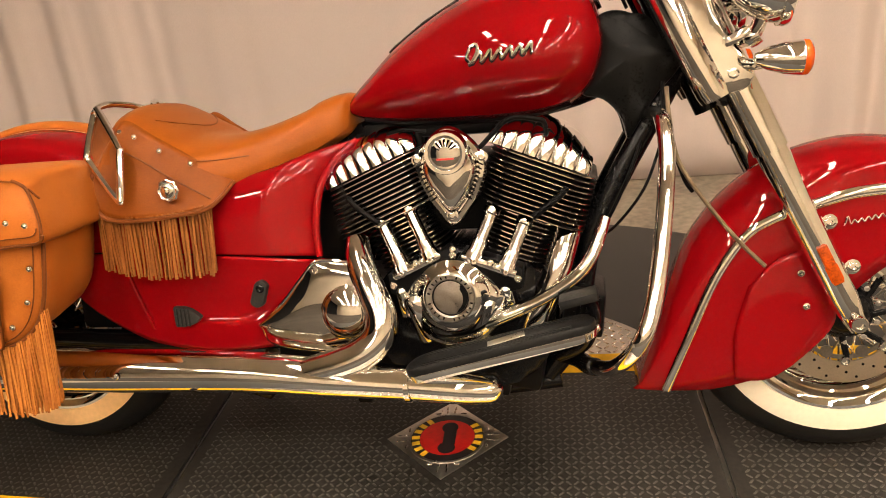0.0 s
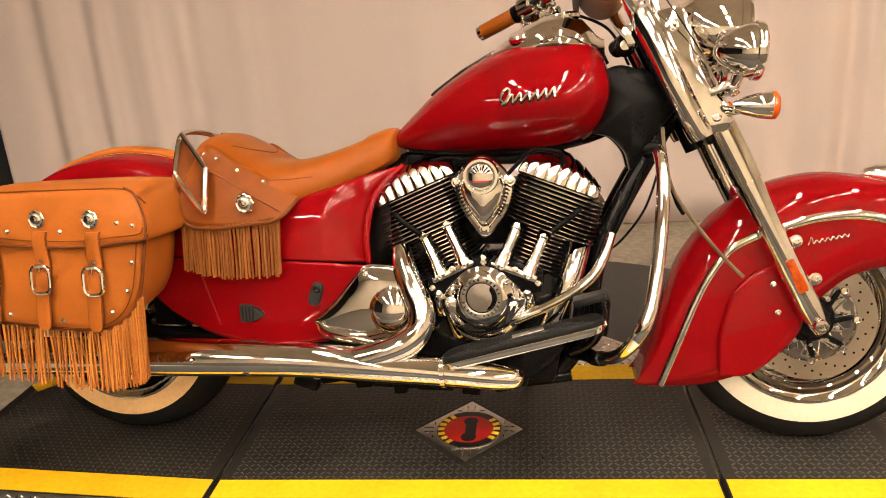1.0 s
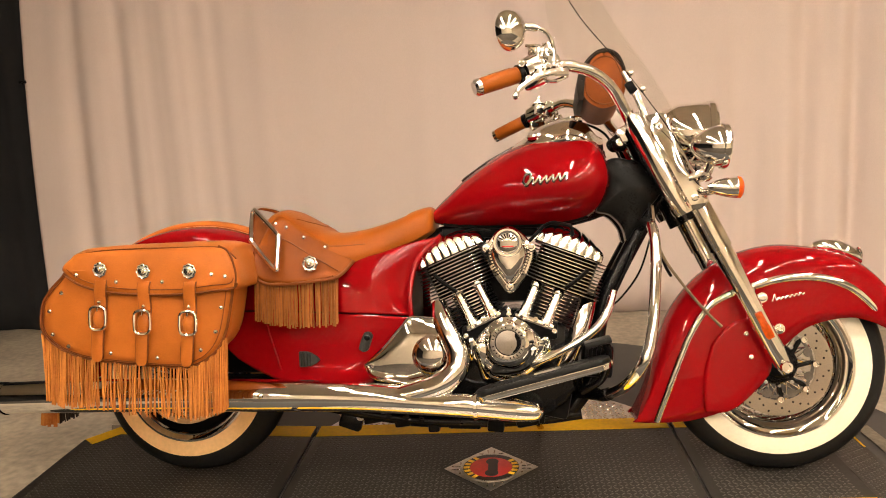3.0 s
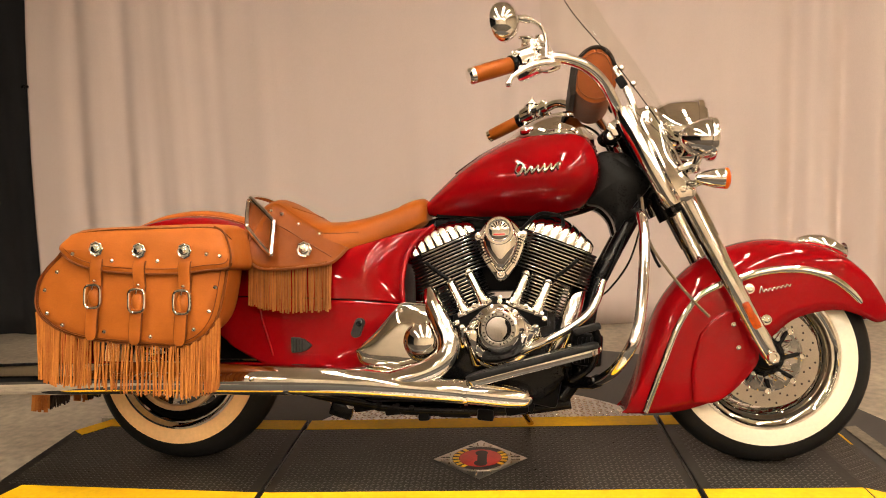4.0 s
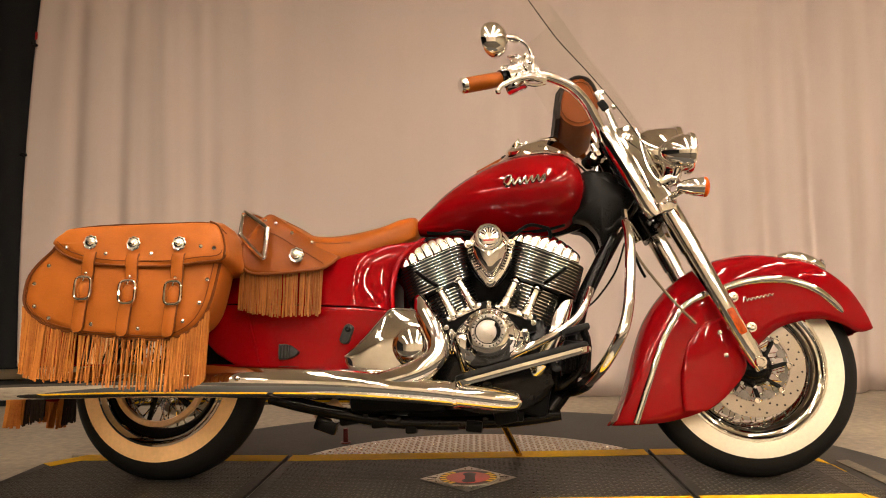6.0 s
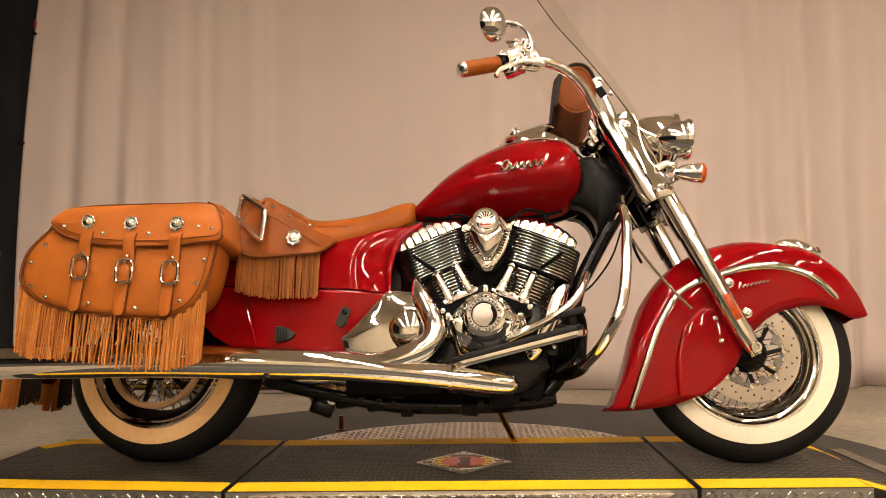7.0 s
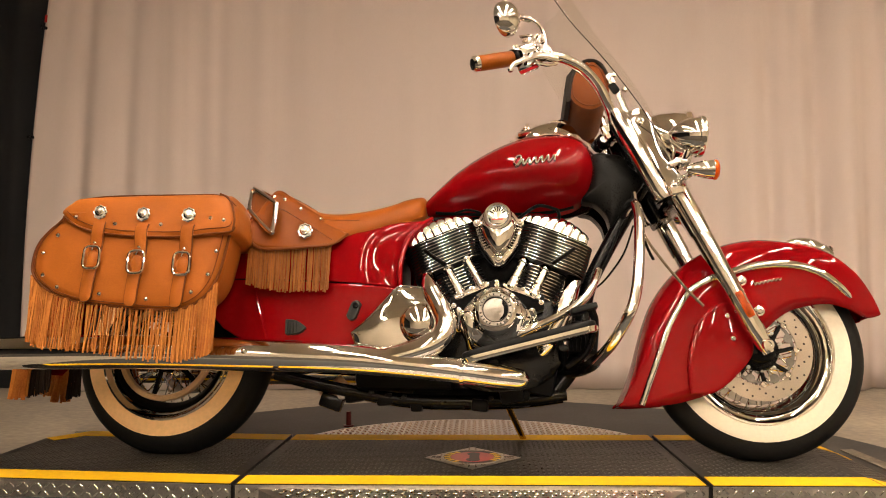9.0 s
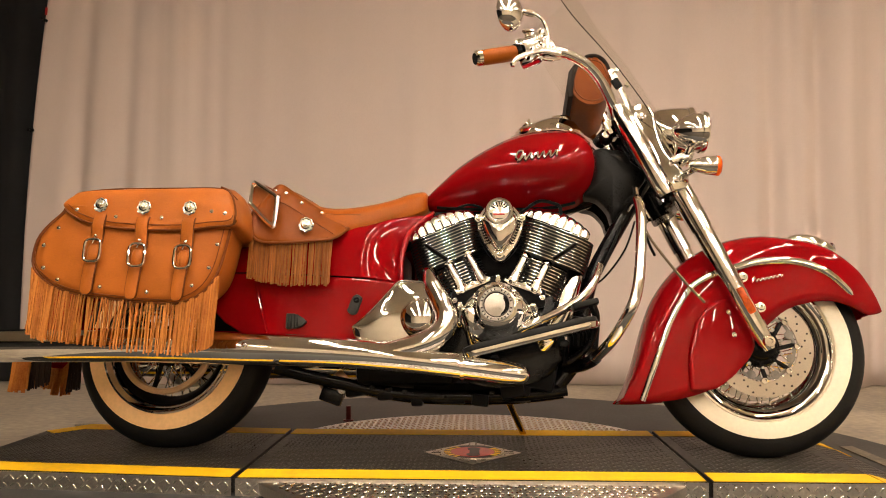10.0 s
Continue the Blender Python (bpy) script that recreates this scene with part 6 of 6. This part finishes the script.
# air cleaner
air = group("air_cleaner", "teardrop chrome air cleaner cover")
tear = closed2([(0.984, 0.750), (1.030, 0.724), (1.056, 0.680), (1.046, 0.632), (1.020, 0.588), (0.985, 0.556), (0.955, 0.588), (0.928, 0.632), (0.916, 0.680), (0.939, 0.724)], 72)
rings = []
for y, kk in ((-0.1380, 0.90), (-0.1730, 0.96), (-0.1830, 1.0), (-0.1960, 1.0), (-0.2040, 0.95), (-0.2060, 0.84), (-0.2000, 0.80), (-0.2000, 0.77), (-0.2180, 0.72), (-0.2270, 0.60), (-0.2320, 0.42), (-0.2340, 0.2)):
    rings.append([(0.985 + (x - 0.985) * kk, y, 0.662 + (z - 0.668) * kk * 1.02) for x, z in tear])
part("cover", loft(rings), CHROME, air, "", 50)
part("badge_ring", turn([(0.043, -0.02), (0.043, 0.006), (0.040, 0.012), (0.034, 0.012), (0.031, 0.007), (0.024, 0.010), (0.012, 0.012), (0, 0.0125)], 40, facing(0.984, -0.2250, 0.697)), CHROME, air)
part("badge_groove", turn([(0.0335, 0.0075), (0.0335, 0.0095), (0.030, 0.0095), (0.030, 0.0075)], 40, facing(0.984, -0.2250, 0.697)), DARK_STEEL, air)
for q in range(7):
    a = radians(30 + 20 * q)
    part("badge_ray", sweep([(0.984 + 0.012 * math.cos(a), -0.2375, 0.698 + 0.012 * math.sin(a)), (0.984 + 0.026 * math.cos(a), -0.2355, 0.698 + 0.026 * math.sin(a))], [0.0012, 0.0022], 6), BLACK, air)
part("badge_bar", block((0.034, 0.003, 0.004), pose(0.984, -0.2365, 0.686), 0.001), BADGE_RED, air, "red badge bar")
me = finish("notch", block((0.016, 0.004, 0.0030), Matrix(), 0.0006, 1), BLACK)
for s in (-1, 1):
    for q in range(9):
        ob = new("notch", me)
        ob.parent = air
        u = q / 8
        ob.matrix_basis = pose(0.985 + s * (0.0600 - 0.026 * u), -0.2055, 0.672 - 0.066 * u, 0, s * 28, 0)
bolts(air, [(0.922, -0.2020, 0.684), (1.050, -0.2020, 0.684), (0.985, -0.2060, 0.572)], 0.008)
part("backing", plate(closed2([(0.984, 0.72), (1.05, 0.66), (1.03, 0.60), (0.985, 0.565), (0.94, 0.60), (0.92, 0.66)], 30), -0.14, -0.08, 0.01), MATT_BLACK, air)
part("intake", block((0.16, 0.22, 0.16), pose(0.985, 0, 0.60), 0.02), MATT_BLACK, engine)

# -- exhaust --
exhaust = group("exhaust", "mirror-polished chrome exhaust with a long muffler")
mz = [(-0.545, -0.295, 0.280), (-0.35, -0.295, 0.284), (-0.05, -0.295, 0.286), (0.250, -0.288, 0.280), (0.520, -0.276, 0.272), (0.720, -0.270, 0.256), (0.880, -0.255, 0.238), (0.990, -0.245, 0.224), (1.045, -0.238, 0.217), (1.062, -0.236, 0.215), (1.068, -0.235, 0.214)]
part("muffler", sweep(mz, [0.047, 0.049, 0.049, 0.047, 0.043, 0.039, 0.035, 0.033, 0.028, 0.018, 0.006], 28, 60), CHROME, exhaust, "long chrome muffler")
studs(exhaust, "strap_screw", [(0.275, -0.336, 0.285)], 0.008, 0.006)
part("tip", turn([(0.049, 0), (0.050, 0.006), (0.050, 0.055), (0.046, 0.062), (0.040, 0.060), (0.038, 0.0), (0, 0.0)], 32, pose(-0.535, -0.295, 0.279, 0, -90, 0)), CHROME, exhaust)
part("tip_inside", turn([(0.037, 0.02), (0, 0.02)], 28, pose(-0.545, -0.295, 0.279, 0, -90, 0)), MATT_BLACK, exhaust)
for x, y, z, r in ((0.880, -0.255, 0.238, 0.0365),):
    part("clamp", turn([(r, -0.006), (r + 0.003, -0.005), (r + 0.003, 0.005), (r, 0.006)], 28, pose(x, y, z, 0, 88, 0)), CHROME, exhaust)
part("rear_header", sweep([(0.772, -0.170, 0.520), (0.786, -0.205, 0.480), (0.812, -0.235, 0.430), (0.832, -0.252, 0.385), (0.828, -0.262, 0.342), (0.795, -0.270, 0.310), (0.740, -0.274, 0.288), (0.660, -0.277, 0.268)], [0.026, 0.030, 0.031, 0.032, 0.034, 0.035, 0.034, 0.030], 22, 44), CHROME, exhaust, "curved chrome header pipe")
part("header_shield", sweep([(0.800, -0.225, 0.480), (0.826, -0.250, 0.430), (0.846, -0.266, 0.380)], [0.014, 0.016, 0.014], 14, 16), CHROME, exhaust)
part("front_header", sweep([(1.212, -0.130, 0.530), (1.188, -0.165, 0.460), (1.160, -0.172, 0.395), (1.130, -0.165, 0.330), (1.095, -0.13, 0.285)], [0.026, 0.028, 0.027, 0.024, 0.02], 18, 36), CHROME, exhaust, "curved chrome header pipe")
part("far_muffler", sweep([(x, -y, z) for x, y, z in mz], [0.047, 0.049, 0.049, 0.047, 0.043, 0.039, 0.035, 0.033, 0.028, 0.018, 0.006], 20, 40), CHROME, exhaust, "long chrome muffler")

# -- frame, guards and boards --
frame_g = group("chassis", "black tubular frame with chrome guard bars")
shroud = closed2([(1.272, 0.925), (1.305, 0.942), (1.350, 0.930), (1.400, 0.892), (1.440, 0.852), (1.425, 0.815), (1.388, 0.775), (1.350, 0.715), (1.332, 0.690), (1.318, 0.735), (1.285, 0.772), (1.245, 0.785), (1.262, 0.815), (1.272, 0.87)], 70)
for s in (-1, 1):
    rows = []
    for y, kk in ((0.045, 1.0), (0.085, 1.0), (0.096, 0.985), (0.101, 0.95), (0.105, 0.85), (0.110, 0.65), (0.113, 0.45), (0.115, 0.25), (0.1155, 0.06)):
        rows.append([(1.335 + (x - 1.335) * kk, s * y, 0.850 + (z - 0.850) * kk) for x, z in shroud])
    part("neck_shroud", loft(rows), SHROUD, frame_g, "black steering-neck shroud")
    part("down_tube", sweep([(1.440, s * 0.045, 0.840), (1.385, s * 0.075, 0.745), (1.321, s * 0.085, 0.634), (1.262, s * 0.090, 0.520), (1.238, s * 0.092, 0.430), (1.215, s * 0.095, 0.290), (1.150, s * 0.10, 0.195)], 0.0235, 16, 44), BLACK, frame_g, "black frame down tube")
    if s < 0:
        part("guard_bar", sweep([(1.368, s * 0.075, 0.728), (1.376, s * 0.150, 0.742), (1.385, s * 0.225, 0.730), (1.387, s * 0.280, 0.665), (1.370, s * 0.345, 0.530), (1.350, s * 0.388, 0.430), (1.325, s * 0.402, 0.368), (1.287, s * 0.335, 0.303), (1.250, s * 0.235, 0.264)], 0.0148, 18, 80), CHROME, frame_g, "chrome highway guard bar")
        part("guard_foot", sweep([(1.252, s * 0.240, 0.266), (1.238, s * 0.205, 0.256), (1.215, s * 0.15, 0.250), (1.16, s * 0.09, 0.245)], 0.018, 16, 30), BLACK, frame_g, "black lower end of the guard bar")
    part("lower_guard", sweep([(1.040, s * 0.205, 0.345), (1.075, s * 0.212, 0.362), (1.165, s * 0.212, 0.404), (1.226, s * 0.208, 0.446), (1.258, s * 0.198, 0.490), (1.280, s * 0.16, 0.545)], [0.012, 0.0125, 0.0125, 0.0125, 0.012], 16, 40), CHROME, frame_g, "chrome lower guard bar")
    part("bottom_rail", sweep([(1.18, s * 0.10, 0.185), (1.00, s * 0.10, 0.165), (0.70, s * 0.10, 0.165), (0.45, s * 0.11, 0.205), (0.30, s * 0.11, 0.24)], 0.019, 12, 30), BLACK, frame_g)
    # floorboard
    fb = group("floorboard", "chrome-edged floorboard with a black rubber pad")
    m = Matrix.Translation((1.070, s * 0.270, 0.309)) @ pose(0, 0, 0, 0, -14.2, 0)
    plan = rounded(-0.190, 0.195, -0.042, 0.042, 0.034, 6)
    bm = loft([[(x * k, y * k, z) for x, y in plan] for z, k in ((-0.011, 0.95), (-0.009, 0.975), (0.000, 0.99), (0.004, 1.0), (0.006, 1.0), (0.007, 0.98))])
    bm.transform(m)
    part("board", bm, CHROME, fb, "chrome board edge")
    bm = loft([[(x * k, y * k, z) for x, y in plan] for z, k in ((0.0075, 0.985), (0.009, 0.998), (0.019, 0.993), (0.0225, 0.955))])
    bm.transform(m)
    part("rubber_pad", bm, RUBBER, fb, "black rubber pad")
    bm = block((0.075, 0.03, 0.002), m @ pose(0.02, 0, 0.0232, 0, 0, 8), 0.001)
    part("pad_badge", bm, STEEL, fb, "small metal badge plate")
    me2 = finish("pad_rib", block((0.30, 0.004, 0.002), Matrix(), 0.0005, 1), RUBBER)
    for q in (-0.034, -0.024, 0.024, 0.034):
        ob = new("pad_rib", me2)
        ob.parent = fb
        ob.matrix_basis = m @ pose(0, q, 0.0232)
    part("edge_bolt", turn(dome(0.009, 0.008), 12, m @ pose(0.192, 0, 0, 0, 90, 0)), CHROME, fb)
    part("board_mount", sweep([(1.17, s * 0.20, 0.31), (1.17, s * 0.14, 0.27), (1.17, s * 0.09, 0.25)], 0.014, 10, 12), BLACK, fb)
    part("board_mount", sweep([(0.97, s * 0.20, 0.265), (0.97, s * 0.14, 0.24), (0.97, s * 0.09, 0.22)], 0.014, 10, 12), BLACK, fb)
part("backbone", sweep([(1.40, 0, 0.90), (1.25, 0, 0.80), (1.0, 0, 0.755), (0.75, 0, 0.72), (0.6, 0, 0.60)], 0.034, 14, 30), BLACK, frame_g)
part("top_clutter", block((0.30, 0.10, 0.036), pose(0.92, 0, 0.735), 0.012), MATT_BLACK, frame_g, "black parts under the tank")
part("regulator_box", block((0.085, 0.17, 0.095), pose(1.232, -0.075, 0.345, 0, 6, 0), 0.012), MATT_BLACK, frame_g, "black regulator box with fins")
for q in range(6):
    part("box_rib", block((0.004, 0.012, 0.075), pose(1.202 + 0.012 * q, -0.164, 0.345, 0, 6, 0), 0.001, 1), MATT_BLACK, frame_g)
part("oil_pan", block((0.36, 0.20, 0.05), pose(0.90, 0, 0.178), 0.015), MATT_BLACK, frame_g)
part("gearbox", block((0.30, 0.30, 0.22), pose(0.70, 0, 0.30), 0.03), MATT_BLACK, frame_g)
part("horn_disc", turn([(0.045, 0), (0.047, 0.003), (0.043, 0.006), (0.02, 0.008), (0, 0.008)], 28, facing(1.345, -0.101, 0.885)), SHROUD, frame_g)
part("top_bracket", sweep([(1.075, -0.15, 0.735), (1.11, -0.15, 0.752), (1.155, -0.14, 0.745), (1.168, -0.135, 0.738), (1.172, -0.13, 0.715)], 0.0055, 8, 24), MATT_BLACK, frame_g)
part("plug_lead", sweep([(0.93, -0.14, 0.735), (0.89, -0.15, 0.742), (0.85, -0.14, 0.735)], 0.004, 8, 20), MATT_BLACK, frame_g)
part("engine_strut", sweep([(1.035, -0.20, 0.69), (1.090, -0.15, 0.745)], 0.005, 8), MATT_BLACK, frame_g)
part("clutch_cable", sweep([(1.385, -0.06, 0.78), (1.345, -0.11, 0.66), (1.30, -0.12, 0.56), (1.245, -0.10, 0.46)], 0.004, 8, 30), MATT_BLACK, frame_g)
part("sensor_lead", sweep([(1.40, -0.09, 0.70), (1.36, -0.13, 0.60), (1.30, -0.12, 0.52), (1.255, -0.10, 0.49)], 0.003, 8, 24), MATT_BLACK, frame_g)
# brake pedal and linkages under the boards
part("brake_pedal", sweep([(1.245, -0.26, 0.41), (1.255, -0.25, 0.37), (1.235, -0.21, 0.30), (1.18, -0.17, 0.26)], [0.012, 0.010, 0.010], 10, 20), BLACK, frame_g)
part("pedal_pad", block((0.075, 0.06, 0.018), pose(1.225, -0.255, 0.412, 0, -14, 0), 0.006), RUBBER, frame_g)
part("linkage", block((0.10, 0.10, 0.11), pose(1.10, -0.10, 0.235, 0, 12, 0), 0.015), MATT_BLACK, frame_g)
part("linkage", block((0.07, 0.06, 0.10), pose(1.015, -0.13, 0.205, 0, -10, 0), 0.012), MATT_BLACK, frame_g)
# amber tone of the shock is painted reflection too
part("shock_body", sweep([(0.505, -0.05, 0.225), (0.445, -0.06, 0.165)], [0.026, 0.030], 14), REFLECTION_ALLOY, frame_g, "shock absorber body with a warm reflection put into its colour")
part("shock_bracket", block((0.07, 0.04, 0.045), pose(0.470, -0.075, 0.158, 0, 18, 0), 0.008), BLACK, frame_g)
part("shock_end", turn([(0.012, -0.02), (0.014, 0.0), (0.012, 0.006), (0, 0.006)], 14, facing(0.505, -0.10, 0.178)), STEEL, frame_g)
part("hose", sweep([(0.52, -0.10, 0.20), (0.62, -0.11, 0.165), (0.76, -0.10, 0.152), (0.90, -0.10, 0.158)], 0.009, 8, 24), MATT_BLACK, frame_g)
# side stand
stand = group("side_stand", "gold-coloured steel side stand, folded out")
part("stand_leg", sweep([(0.990, 0.125, 0.190), (1.020, 0.20, 0.128), (1.062, 0.292, 0.040), (1.074, 0.312, 0.014)], [0.012, 0.0105, 0.009], 12, 20), BRASS, stand)
part("stand_foot", block((0.060, 0.046, 0.007), pose(1.092, 0.318, 0.0075, 0, -8, 0), 0.003), STEEL, stand)
part("stand_pivot", block((0.05, 0.04, 0.06), pose(0.985, 0.115, 0.185), 0.01), BLACK, stand)
for x, y, z, a, b, c in ((0.560, -0.09, 0.185, 0.09, 0.05, 0.05), (0.640, -0.10, 0.165, 0.05, 0.04, 0.035), (0.735, -0.095, 0.150, 0.035, 0.04, 0.040), (0.830, -0.09, 0.155, 0.10, 0.05, 0.030), (0.925, -0.10, 0.150, 0.05, 0.05, 0.035), (1.045, -0.12, 0.195, 0.06, 0.05, 0.06), (1.085, -0.13, 0.225, 0.04, 0.03, 0.07)):
    part("frame_lug", block((a, b, c), pose(x, y, z, 0, 40 * (x - 0.8), 0), 0.008), MATT_BLACK, frame_g)
bolts(frame_g, [(0.600, -0.122, 0.185), (0.700, -0.122, 0.172), (0.960, -0.126, 0.172), (1.04, -0.148, 0.205), (1.075, -0.15, 0.262), (0.335, -0.13, 0.235)], 0.006, 0.006, -1, BLACK)
